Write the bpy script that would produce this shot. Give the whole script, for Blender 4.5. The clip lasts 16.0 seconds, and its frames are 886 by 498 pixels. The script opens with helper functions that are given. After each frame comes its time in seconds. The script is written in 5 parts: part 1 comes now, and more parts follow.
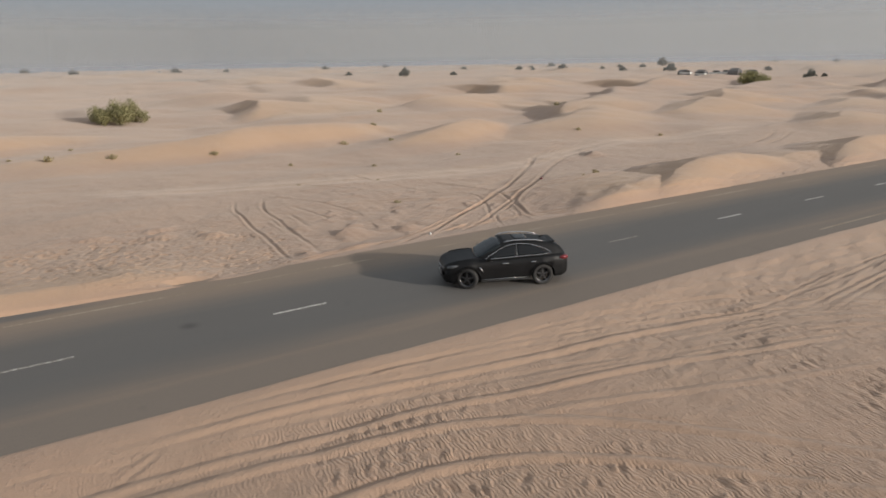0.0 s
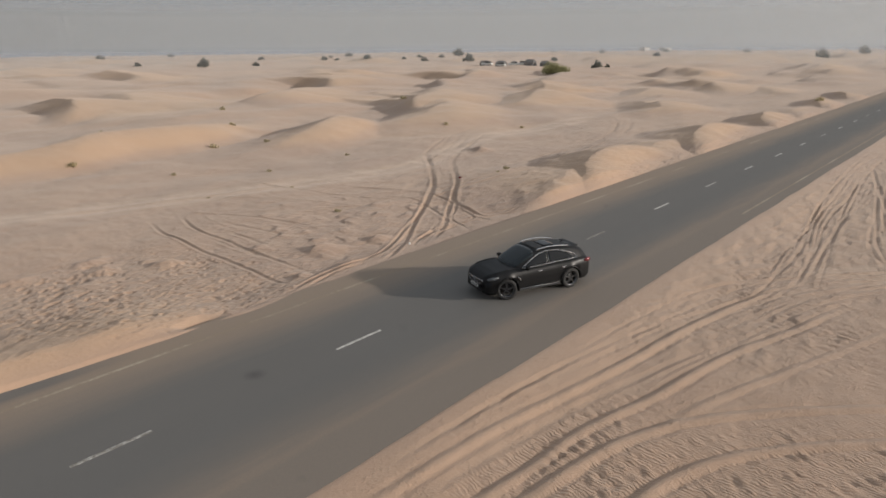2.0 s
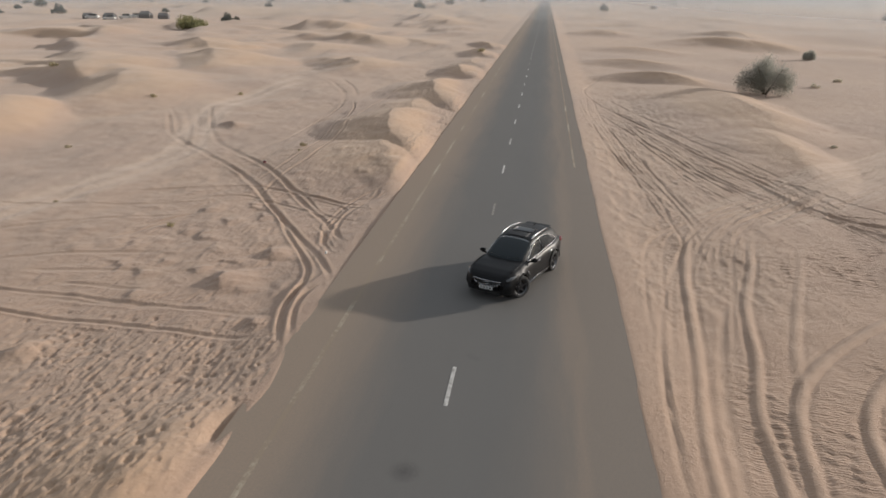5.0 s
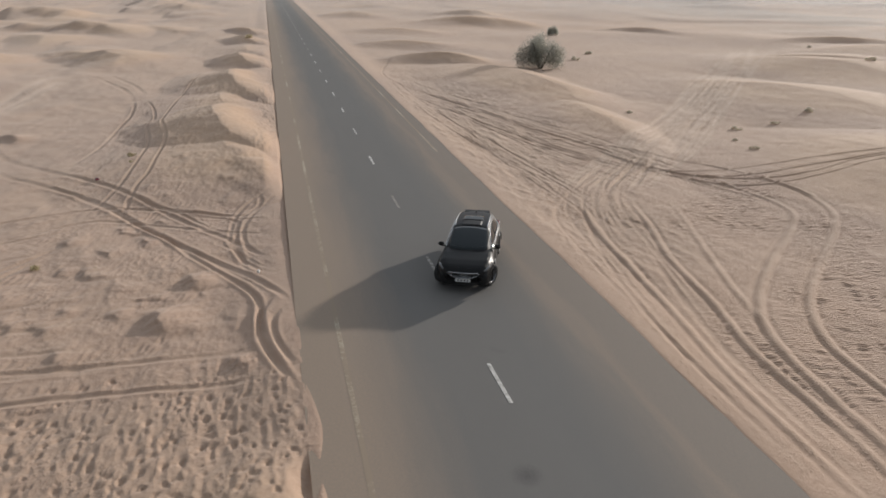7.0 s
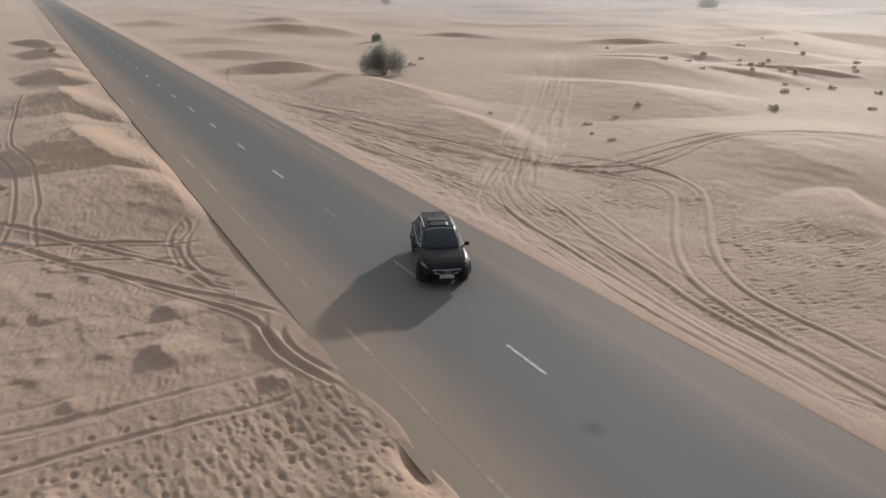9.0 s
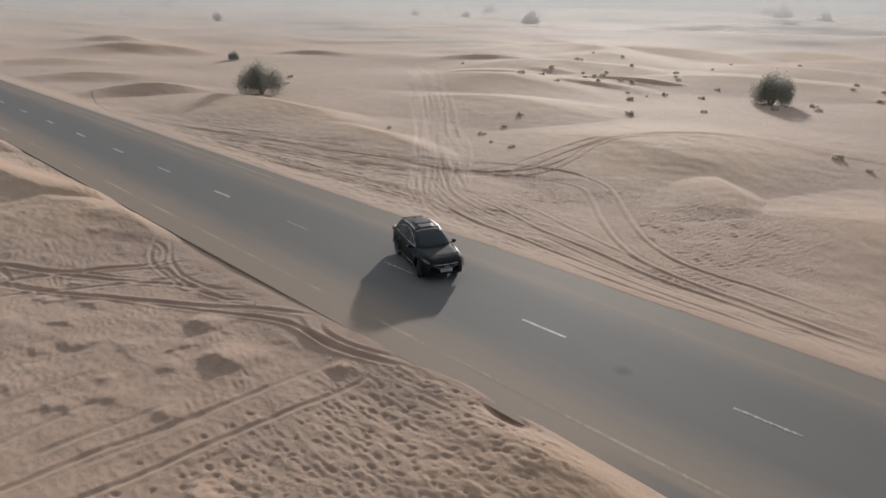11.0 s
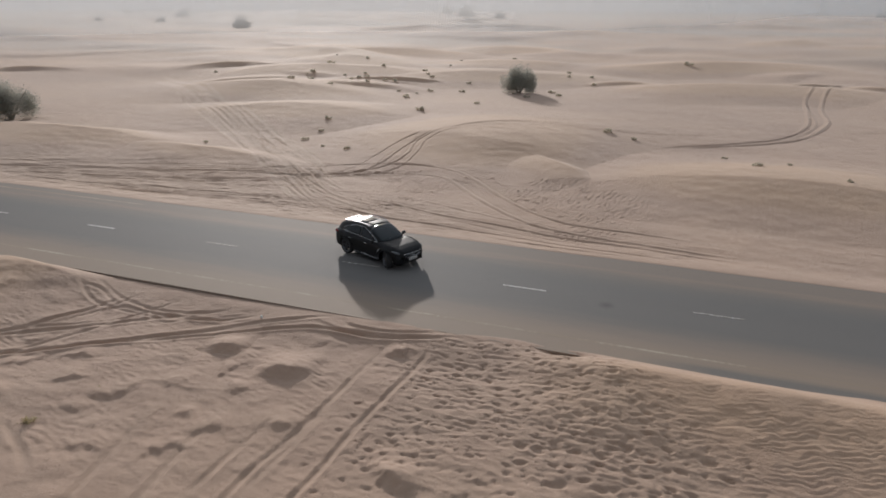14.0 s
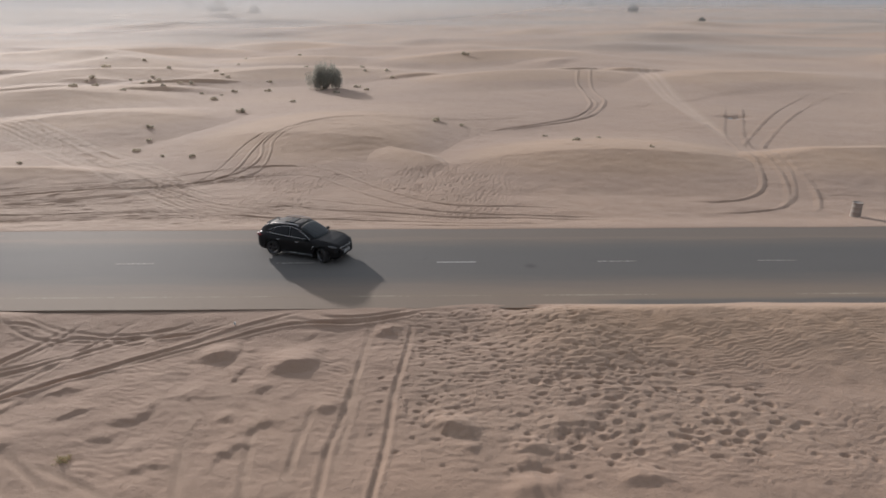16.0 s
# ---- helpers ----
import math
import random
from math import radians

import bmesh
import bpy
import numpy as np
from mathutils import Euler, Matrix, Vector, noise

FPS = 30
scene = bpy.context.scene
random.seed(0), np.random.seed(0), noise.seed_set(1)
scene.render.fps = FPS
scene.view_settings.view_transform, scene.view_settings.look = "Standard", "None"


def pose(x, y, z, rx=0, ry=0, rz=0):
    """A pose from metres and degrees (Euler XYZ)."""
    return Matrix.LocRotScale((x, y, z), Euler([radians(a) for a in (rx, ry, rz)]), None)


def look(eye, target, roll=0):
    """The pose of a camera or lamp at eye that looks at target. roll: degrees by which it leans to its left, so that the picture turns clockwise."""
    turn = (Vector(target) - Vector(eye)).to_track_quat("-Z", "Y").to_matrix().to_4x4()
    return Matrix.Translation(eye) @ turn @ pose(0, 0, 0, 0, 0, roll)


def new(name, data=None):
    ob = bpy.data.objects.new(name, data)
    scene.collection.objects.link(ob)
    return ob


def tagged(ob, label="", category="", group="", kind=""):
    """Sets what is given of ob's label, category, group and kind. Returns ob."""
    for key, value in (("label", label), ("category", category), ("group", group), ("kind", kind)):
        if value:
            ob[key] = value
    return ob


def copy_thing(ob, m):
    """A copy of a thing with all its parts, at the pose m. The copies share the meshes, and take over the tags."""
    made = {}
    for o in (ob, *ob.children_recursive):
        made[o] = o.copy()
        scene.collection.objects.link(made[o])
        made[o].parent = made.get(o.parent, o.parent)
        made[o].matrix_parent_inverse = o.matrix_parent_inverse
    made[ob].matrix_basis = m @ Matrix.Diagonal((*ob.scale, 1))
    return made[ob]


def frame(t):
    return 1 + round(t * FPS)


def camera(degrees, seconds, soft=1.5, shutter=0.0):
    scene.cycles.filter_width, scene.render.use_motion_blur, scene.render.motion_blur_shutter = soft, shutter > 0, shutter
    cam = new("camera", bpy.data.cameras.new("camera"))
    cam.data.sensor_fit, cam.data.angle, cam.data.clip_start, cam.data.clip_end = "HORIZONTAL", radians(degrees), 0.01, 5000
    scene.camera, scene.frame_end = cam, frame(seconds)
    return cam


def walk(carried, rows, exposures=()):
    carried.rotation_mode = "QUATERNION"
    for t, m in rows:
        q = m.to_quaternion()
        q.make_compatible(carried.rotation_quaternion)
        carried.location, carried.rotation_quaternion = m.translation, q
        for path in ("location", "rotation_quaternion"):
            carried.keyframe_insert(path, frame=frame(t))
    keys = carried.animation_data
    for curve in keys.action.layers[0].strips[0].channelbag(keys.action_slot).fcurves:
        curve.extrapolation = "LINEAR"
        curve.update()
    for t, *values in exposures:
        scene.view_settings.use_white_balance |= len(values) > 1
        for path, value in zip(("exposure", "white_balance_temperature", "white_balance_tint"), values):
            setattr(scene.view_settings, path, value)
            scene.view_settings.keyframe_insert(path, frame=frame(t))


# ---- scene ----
cam = camera(66.8, 16.0, 1.7)
PATH = [
    (0, (-6.5, -21.333, 8.36), (-5.477, -19.705, 7.812), -0.9),
    (0.5, (-7.996, -20.118, 8.505), (-6.865, -18.563, 7.952), -0.6),
    (1, (-9.568, -18.668, 8.699), (-8.333, -17.197, 8.142), -0.9),
    (1.5, (-11.111, -16.961, 8.873), (-9.769, -15.592, 8.307), -0.8),
    (2, (-12.506, -15.145, 9.189), (-11.052, -13.902, 8.605), -0.5),
    (2.5, (-13.559, -12.944, 9.402), (-11.999, -11.846, 8.8), -0.5),
    (3, (-14.144, -10.681, 9.609), (-12.494, -9.737, 8.988), -0.0),
    (3.5, (-14.423, -8.401, 9.682), (-12.701, -7.616, 9.036), -0.5),
    (4, (-14.601, -6.06, 9.772), (-12.82, -5.449, 9.097), -0.2),
    (6.3, (-14.409, 2.653, 10.204), (-12.566, 2.46, 9.453), -0.2),
    (6.5, (-14.244, 3.412, 10.226), (-12.412, 3.144, 9.471), -0.2),
    (7, (-13.684, 5.201, 10.301), (-11.889, 4.757, 9.538), -0.0),
    (7.5, (-13.329, 6.753, 10.398), (-11.581, 6.156, 9.631), 0.1),
    (8, (-13.171, 8.191, 10.528), (-11.471, 7.464, 9.766), 0.2),
    (8.5, (-13.097, 9.704, 10.681), (-11.448, 8.86, 9.926), 0.2),
    (9, (-12.988, 11.345, 10.82), (-11.397, 10.392, 10.07), 0.4),
    (11.3, (-11.549, 19.35, 11.406), (-10.28, 17.97, 10.71), 0.8),
    (11.5, (-11.305, 20.026, 11.419), (-10.067, 18.615, 10.73), 0.7),
    (12, (-10.413, 21.639, 11.477), (-9.266, 20.149, 10.796), 0.6),
    (12.5, (-9.276, 23.102, 11.532), (-8.234, 21.535, 10.855), 0.5),
    (13, (-7.966, 24.439, 11.593), (-7.044, 22.799, 10.916), 0.3),
    (13.5, (-6.445, 25.636, 11.738), (-5.658, 23.93, 11.053), 0.3),
    (14, (-4.89, 26.779, 11.878), (-4.252, 25.015, 11.183), 0.3),
    (14.5, (-3.19, 27.896, 12.002), (-2.714, 26.086, 11.298), 0.2),
    (15, (-1.497, 28.966, 12.158), (-1.19, 27.123, 11.447), 0.2),
    (15.5, (0.204, 30.012, 12.327), (0.347, 28.149, 11.615), 0.1),
    (16, (1.83, 31.006, 12.539), (1.819, 29.138, 11.826), -0.2),
]
walk(cam, [(t, look(eye, target, roll)) for t, eye, target, roll in PATH],
     [(0, 0.07, 5990, 10), (4, 0.12, 5950, 10), (7, 0.18, 5850, 10), (9, 0.14, 5800, 10), (12.5, -0.05, 5720, 10), (16, -0.02, 5760, 13)])

# ---- world, sun ----
SUN_AZ = math.atan2(0.505, -0.863)      # bearing of the sun, clockwise from +y
SUN_EL = radians(13.5)
world = bpy.data.worlds.new("desert_sky")
scene.world = world
world.use_nodes = True
wn, wl = world.node_tree.nodes, world.node_tree.links
sky = wn.new("ShaderNodeTexSky")
sky.sky_type, sky.sun_disc = "NISHITA", False
sky.sun_elevation, sky.sun_rotation = SUN_EL, SUN_AZ
sky.air_density, sky.dust_density, sky.ozone_density, sky.altitude = 1.0, 6.0, 1.0, 0
haze = wn.new("ShaderNodeMixRGB")
haze.inputs[0].default_value = 0.86
# dust in the air scatters the light forwards: the sky brightens towards the sun
bearing = wn.new("ShaderNodeTexCoord")
toward_sun = wn.new("ShaderNodeVectorMath")
toward_sun.operation = "DOT_PRODUCT"
toward_sun.inputs[1].default_value = (math.cos(SUN_EL) * math.sin(SUN_AZ), math.cos(SUN_EL) * math.cos(SUN_AZ), math.sin(SUN_EL))
wl.new(bearing.outputs["Generated"], toward_sun.inputs[0])
lobe = wn.new("ShaderNodeValToRGB")
lobe.color_ramp.interpolation = "EASE"
lobe.color_ramp.elements[0].position, lobe.color_ramp.elements[0].color = 0.35, (0.47, 0.48, 0.48, 1)
lobe.color_ramp.elements[1].position, lobe.color_ramp.elements[1].color = 1.0, (0.86, 0.86, 0.84, 1)
half_turn = wn.new("ShaderNodeMath")
half_turn.operation = "MULTIPLY_ADD"
half_turn.inputs[1].default_value, half_turn.inputs[2].default_value = 0.5, 0.5
wl.new(toward_sun.outputs["Value"], half_turn.inputs[0])
wl.new(half_turn.outputs[0], lobe.inputs[0])
dust = wn.new("ShaderNodeVectorMath")
dust.operation = "SCALE"
dust.inputs["Scale"].default_value = 10.0
wl.new(lobe.outputs[0], dust.inputs[0])
wl.new(dust.outputs[0], haze.inputs[2])
wl.new(sky.outputs[0], haze.inputs[1])
wl.new(haze.outputs[0], wn["Background"].inputs[0])
wn["Background"].inputs[1].default_value = 0.070

sun_data = bpy.data.lights.new("sun", "SUN")
sun_data.energy, sun_data.angle, sun_data.color = 3.5, radians(1.6), (1.0, 0.87, 0.72)
sun = new("sun", sun_data)
sun_dir = Vector((math.cos(SUN_EL) * math.sin(SUN_AZ), math.cos(SUN_EL) * math.cos(SUN_AZ), math.sin(SUN_EL)))
sun.matrix_world = look(sun_dir * 80, (0, 0, 0))


# ---- materials ----
def material(name, color=(0.5, 0.5, 0.5), rough=0.5, metal=0.0, spec=0.5, coat=0.0):
    m = bpy.data.materials.new(name)
    m.use_nodes = True
    b = m.node_tree.nodes["Principled BSDF"]
    b.inputs["Base Color"].default_value = (*color, 1)
    b.inputs["Roughness"].default_value = rough
    b.inputs["Metallic"].default_value = metal
    b.inputs["Specular IOR Level"].default_value = spec
    b.inputs["Coat Weight"].default_value = coat
    b.inputs["Coat Roughness"].default_value = 0.06
    return m


def node(m, kind, **inputs):
    n = m.node_tree.nodes.new(kind)
    for k, v in inputs.items():
        n.inputs[k.replace("_", " ")].default_value = v
    return n


def link(m, a, b):
    m.node_tree.links.new(a, b)


def coords(m, scale=(1, 1, 1), kind="Object", turn=0.0):
    c = node(m, "ShaderNodeTexCoord")
    mp = node(m, "ShaderNodeMapping")
    mp.inputs["Scale"].default_value = scale
    mp.inputs["Rotation"].default_value = (0, 0, radians(turn))
    link(m, c.outputs[kind], mp.inputs[0])
    return mp.outputs[0]


def noise_tex(m, vec, scale, detail=4.0, rough=0.55):
    n = node(m, "ShaderNodeTexNoise", Scale=scale, Detail=detail, Roughness=rough)
    link(m, vec, n.inputs["Vector"])
    return n.outputs["Fac"]


def ramp(m, fac, stops):
    r = node(m, "ShaderNodeValToRGB")
    el = r.color_ramp.elements
    while len(el) < len(stops):
        el.new(0.5)
    for e, (p, c) in zip(el, stops):
        e.position, e.color = p, (*c, 1) if len(c) == 3 else c
    link(m, fac, r.inputs[0])
    return r.outputs[0]


def mix(m, fac, a, b, mode="MIX"):
    n = node(m, "ShaderNodeMixRGB")
    n.blend_type = mode
    for sock, v in zip(n.inputs, (fac, a, b)):
        if isinstance(v, (int, float)):
            sock.default_value = v
        elif isinstance(v, tuple):
            sock.default_value = (*v, 1)
        else:
            link(m, v, sock)
    return n.outputs[0]


def calc(m, op, a, b=0.0, clamp=False):
    n = node(m, "ShaderNodeMath")
    n.operation, n.use_clamp = op, clamp
    for sock, v in zip(n.inputs, (a, b)):
        if isinstance(v, (int, float)):
            sock.default_value = v
        else:
            link(m, v, sock)
    return n.outputs[0]


def principled(m):
    return m.node_tree.nodes["Principled BSDF"]


def bump(m, height, strength, distance, before=None):
    n = node(m, "ShaderNodeBump", Strength=strength, Distance=distance)
    link(m, height, n.inputs["Height"])
    if before is not None:
        link(m, before, n.inputs["Normal"])
    return n.outputs[0]


RIPPLE_NEAR, RIPPLE_FAR = 14.0, 6.0     # set of the wind ripples on the +y and -y sides


def sand_material():
    m = material("sand", rough=0.88, spec=0.26)
    b = principled(m)
    b.inputs["Sheen Weight"].default_value = 0.19
    b.inputs["Sheen Roughness"].default_value = 0.55
    b.inputs["Sheen Tint"].default_value = (1.0, 0.96, 0.91, 1)
    p = coords(m)
    large = noise_tex(m, p, 0.045, 4)
    mid = noise_tex(m, p, 0.5, 5)
    streak = noise_tex(m, coords(m, (0.22, 0.9, 1)), 0.8, 5)
    fine = noise_tex(m, p, 38, 3)
    col = ramp(m, large, [(0.32, (0.372, 0.240, 0.172)), (0.68, (0.462, 0.293, 0.190))])
    # fresh blown sand on the dunes is yellower than the trodden flats
    fresh = node(m, "ShaderNodeAttribute")
    fresh.attribute_name = "fresh"
    col = mix(m, calc(m, "MULTIPLY", fresh.outputs["Fac"], 0.9, True), col, (0.515, 0.322, 0.186))
    col = mix(m, calc(m, "MULTIPLY", mid, 0.5), col, (0.362, 0.255, 0.182))
    col = mix(m, calc(m, "MULTIPLY", streak, 0.22), col, (0.49, 0.365, 0.268))
    col = mix(m, 0.12, col, ramp(m, fine, [(0.35, (0.24, 0.175, 0.125)), (0.65, (0.60, 0.47, 0.36))]))
    # old wheel bundles worn into paler sand
    swept = node(m, "ShaderNodeAttribute")
    swept.attribute_name = "swept"
    col = mix(m, calc(m, "MULTIPLY", swept.outputs["Fac"], 0.50, True), col, (0.60, 0.455, 0.345))
    # dark gravel of far tracks
    gravel = node(m, "ShaderNodeAttribute")
    gravel.attribute_name = "gravel"
    col = mix(m, calc(m, "MULTIPLY", gravel.outputs["Fac"], 0.8, True), col, (0.27, 0.222, 0.185))
    # churned, coarser sand is a little greyer
    churn = node(m, "ShaderNodeAttribute")
    churn.attribute_name = "churn"
    col = mix(m, calc(m, "MULTIPLY", churn.outputs["Fac"], 0.35, True), col, (0.41, 0.292, 0.205))
    link(m, col, b.inputs["Base Color"])
    # wind ripples
    side = node(m, "ShaderNodeSeparateXYZ")
    link(m, p, side.inputs[0])
    wv = node(m, "ShaderNodeTexWave", Scale=1.0, Distortion=9.0, Detail=2.0)
    wv.inputs["Detail Scale"].default_value = 1.1
    wv.inputs["Detail Roughness"].default_value = 0.45
    link(m, coords(m, (2.9, 2.9, 1), turn=RIPPLE_FAR), wv.inputs["Vector"])
    short = noise_tex(m, coords(m, (1.5, 6.5, 1), turn=RIPPLE_NEAR), 1.0, 3, 0.5)
    wave = mix(m, calc(m, "GREATER_THAN", side.outputs[1], 0.0), wv.outputs["Fac"], short)
    patches = node(m, "ShaderNodeAttribute")
    patches.attribute_name = "ripple"
    gaps = ramp(m, mix(m, calc(m, "GREATER_THAN", side.outputs[1], 0.0), noise_tex(m, p, 3.4, 4), noise_tex(m, p, 1.6, 3)), [(0.40, (0.08, 0.08, 0.08)), (0.60, (1, 1, 1))])
    rip = calc(m, "MULTIPLY", calc(m, "MULTIPLY", wave, gaps), calc(m, "ADD", patches.outputs["Fac"], 0.04))
    n1 = bump(m, rip, 0.68, 0.025)
    n2 = bump(m, noise_tex(m, p, 4.5, 9, 0.72), 0.6, 0.05, n1)
    n3 = bump(m, fine, 0.35, 0.014, n2)
    # small clods and crusts
    clods = ramp(m, noise_tex(m, p, 9.0, 5, 0.6), [(0.56, (0, 0, 0)), (0.70, (1, 1, 1))])
    crusty = ramp(m, noise_tex(m, p, 0.7, 4), [(0.46, (0, 0, 0)), (0.62, (1, 1, 1))])
    loose = calc(m, "MULTIPLY", crusty, calc(m, "SUBTRACT", 1.0, fresh.outputs["Fac"], True))
    n4 = bump(m, calc(m, "MULTIPLY", clods, loose), 0.5, 0.03, n3)
    link(m, n4, b.inputs["Normal"])
    return m


def asphalt_material():
    m = material("asphalt", rough=0.78, spec=0.26)
    b = principled(m)
    p = coords(m)
    sep = node(m, "ShaderNodeSeparateXYZ")
    link(m, p, sep.inputs[0])
    y = sep.outputs[1]
    grain = noise_tex(m, p, 60, 3)
    patch = noise_tex(m, coords(m, (0.12, 0.7, 1)), 1.1, 5)
    base = ramp(m, grain, [(0.3, (0.120, 0.1145, 0.106)), (0.7, (0.184, 0.1745, 0.162))])
    base = mix(m, calc(m, "MULTIPLY", patch, 0.35), base, (0.19, 0.184, 0.174))
    # wheel-polished lanes stay darker, blown sand gathers towards both verges and in a ribbon beside the -y lane
    edge = noise_tex(m, coords(m, (0.1, 0.8, 1)), 1.3, 6, 0.62)
    wob = calc(m, "MULTIPLY", calc(m, "SUBTRACT", edge, 0.5), 1.5)
    across = calc(m, "DIVIDE", calc(m, "ADD", calc(m, "ADD", y, wob), 5.2), 10.4)
    film = [(-5.2, 0.55), (-4.3, 0.55), (-3.75, 0.54), (-3.4, 0.72), (-2.95, 0.38), (-2.3, 0.12), (-1.4, 0.0), (1.5, 0.04), (2.2, 0.26), (2.9, 0.60), (3.6, 0.90), (4.2, 1.0), (4.7, 1.0), (5.2, 1.0)]
    veil = ramp(m, across, [((at + 5.2) / 10.4, (k, k, k)) for at, k in film])
    speck = noise_tex(m, p, 14, 4, 0.7)
    veil = calc(m, "MULTIPLY", veil, calc(m, "ADD", calc(m, "MULTIPLY", speck, 0.5), 0.36), True)
    # the lip shelters a bare strip at its foot
    lee = calc(m, "MULTIPLY", ramp(m, calc(m, "ADD", calc(m, "DIVIDE", sep.outputs[0], 20.0), 1.0), [(0.66, (1, 1, 1)), (0.80, (0, 0, 0))]), ramp(m, calc(m, "DIVIDE", calc(m, "ADD", y, calc(m, "MULTIPLY", wob, 0.3)), 6.0), [(0.70, (0, 0, 0)), (0.76, (1, 1, 1))]))
    veil = calc(m, "MULTIPLY", veil, calc(m, "SUBTRACT", 1.0, calc(m, "MULTIPLY", lee, 0.8)))
    col = mix(m, calc(m, "MULTIPLY", veil, 0.95), base, (0.40, 0.296, 0.208))
    oil = noise_tex(m, p, 0.55, 2)
    col = mix(m, ramp(m, oil, [(0.70, (0, 0, 0)), (0.80, (0.25, 0.25, 0.25))]), col, (0.05, 0.05, 0.05))
    # one old oil stain in the lane
    spot = node(m, "ShaderNodeVectorMath")
    spot.operation = "DISTANCE"
    spot.inputs[1].default_value = (-2.65, 0.55, 0)
    link(m, p, spot.inputs[0])
    near = calc(m, "SUBTRACT", 1.0, calc(m, "ADD", calc(m, "MULTIPLY", spot.outputs["Value"], 1.6), calc(m, "MULTIPLY", speck, 0.7)), True)
    col = mix(m, calc(m, "MULTIPLY", near, 0.7), col, (0.03, 0.03, 0.03))
    link(m, col, b.inputs["Base Color"])
    link(m, bump(m, grain, 0.35, 0.01), b.inputs["Normal"])
    return m


def worn_paint(name, color, wear=0.5, bare=(0.20, 0.18, 0.15), fades=0.0):
    m = material(name, color, 0.7)
    b = principled(m)
    n = noise_tex(m, coords(m), 6, 6, 0.75)
    if fades:
        n = calc(m, "ADD", n, calc(m, "MULTIPLY", calc(m, "SUBTRACT", noise_tex(m, coords(m), 0.22, 3), 0.52), fades))
    info = node(m, "ShaderNodeObjectInfo")
    n = calc(m, "SUBTRACT", n, calc(m, "MULTIPLY", calc(m, "POWER", info.outputs["Random"], 2.0), 0.2))
    fac = ramp(m, n, [(wear - 0.12, (0, 0, 0)), (wear + 0.1, (1, 1, 1))])
    link(m, mix(m, fac, bare, color), b.inputs["Base Color"])
    return m


def leaf_material(name, a, c, thin=0.4):
    m = material(name, a, 0.75, spec=0.2)
    b = principled(m)
    info = node(m, "ShaderNodeObjectInfo")
    geo = node(m, "ShaderNodeNewGeometry")
    t = calc(m, "MULTIPLY", calc(m, "ADD", info.outputs["Random"], geo.outputs["Random Per Island"]), 0.5)
    col = mix(m, t, a, c)
    link(m, col, b.inputs["Base Color"])
    lit = node(m, "ShaderNodeBsdfTranslucent")
    link(m, col, lit.inputs[0])
    both = node(m, "ShaderNodeMixShader")
    both.inputs[0].default_value = thin
    link(m, b.outputs[0], both.inputs[1])
    link(m, lit.outputs[0], both.inputs[2])
    link(m, both.outputs[0], m.node_tree.nodes["Material Output"].inputs[0])
    return m


SAND = sand_material()
ASPHALT = asphalt_material()
LINE = worn_paint("road_paint", (0.62, 0.60, 0.56), 0.42)
EDGE_LINE = worn_paint("edge_paint", (0.45, 0.385, 0.29), 0.47, (0.30, 0.238, 0.176), 1.6)
principled(EDGE_LINE).inputs["Specular IOR Level"].default_value = 0.26
principled(EDGE_LINE).inputs["Roughness"].default_value = 0.78
LEAF = leaf_material("shrub_leaves", (0.27, 0.26, 0.125), (0.40, 0.37, 0.20))
# next three set paler than the plants, imitating haze in front of them
GHAF = leaf_material("tree_leaves", (0.35, 0.345, 0.30), (0.45, 0.44, 0.385), 0.58)
FAR_LEAF = leaf_material("far_leaves", (0.12, 0.12, 0.095), (0.18, 0.18, 0.145))
TUFT = leaf_material("tuft_blades", (0.46, 0.415, 0.33), (0.58, 0.52, 0.42), 0.62)
DRY = leaf_material("dry_grass", (0.40, 0.34, 0.20), (0.52, 0.44, 0.28))
BARK = material("bark", (0.13, 0.10, 0.075), 0.9)
PAINT = material("black_car_paint", (0.008, 0.008, 0.0085), 0.45, spec=0.19, coat=0.08)
principled(PAINT).inputs["Coat Roughness"].default_value = 0.25
GLASS = material("tinted_glass", (0.010, 0.011, 0.012), 0.08, spec=0.35)
WINDSCREEN = material("windscreen_glass", (0.016, 0.022, 0.025), 0.06, spec=0.42)
CHROME = material("chrome", (0.72, 0.72, 0.73), 0.16, 1.0)
RUBBER = material("tyre_rubber", (0.030, 0.029, 0.028), 0.85)
RIM = material("dark_alloy", (0.16, 0.16, 0.165), 0.3, 0.85)
PLASTIC = material("black_plastic", (0.018, 0.018, 0.018), 0.6)
RED = material("red_lamp", (0.16, 0.008, 0.012), 0.2, coat=0.6)
LAMP = material("clear_lamp", (0.10, 0.105, 0.11), 0.12, coat=0.7)
WHITE = material("white_paint", (0.72, 0.71, 0.68), 0.6)
PLATE = material("plate_white", (0.62, 0.62, 0.60), 0.5)
BARS = material("plate_bars", (0.06, 0.06, 0.06), 0.6)
TENT = material("dark_canvas", (0.11, 0.10, 0.095), 0.9)
RUST = material("rusty_drum", (0.36, 0.31, 0.27), 0.8)
DISTANCE = material("far_haze_glow", (0.02, 0.02, 0.02), 1.0, spec=0.0)
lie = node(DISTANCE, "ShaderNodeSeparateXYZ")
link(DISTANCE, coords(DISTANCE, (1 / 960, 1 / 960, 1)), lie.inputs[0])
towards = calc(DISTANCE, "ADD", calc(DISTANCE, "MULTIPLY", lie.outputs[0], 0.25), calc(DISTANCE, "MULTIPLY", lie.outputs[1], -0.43))
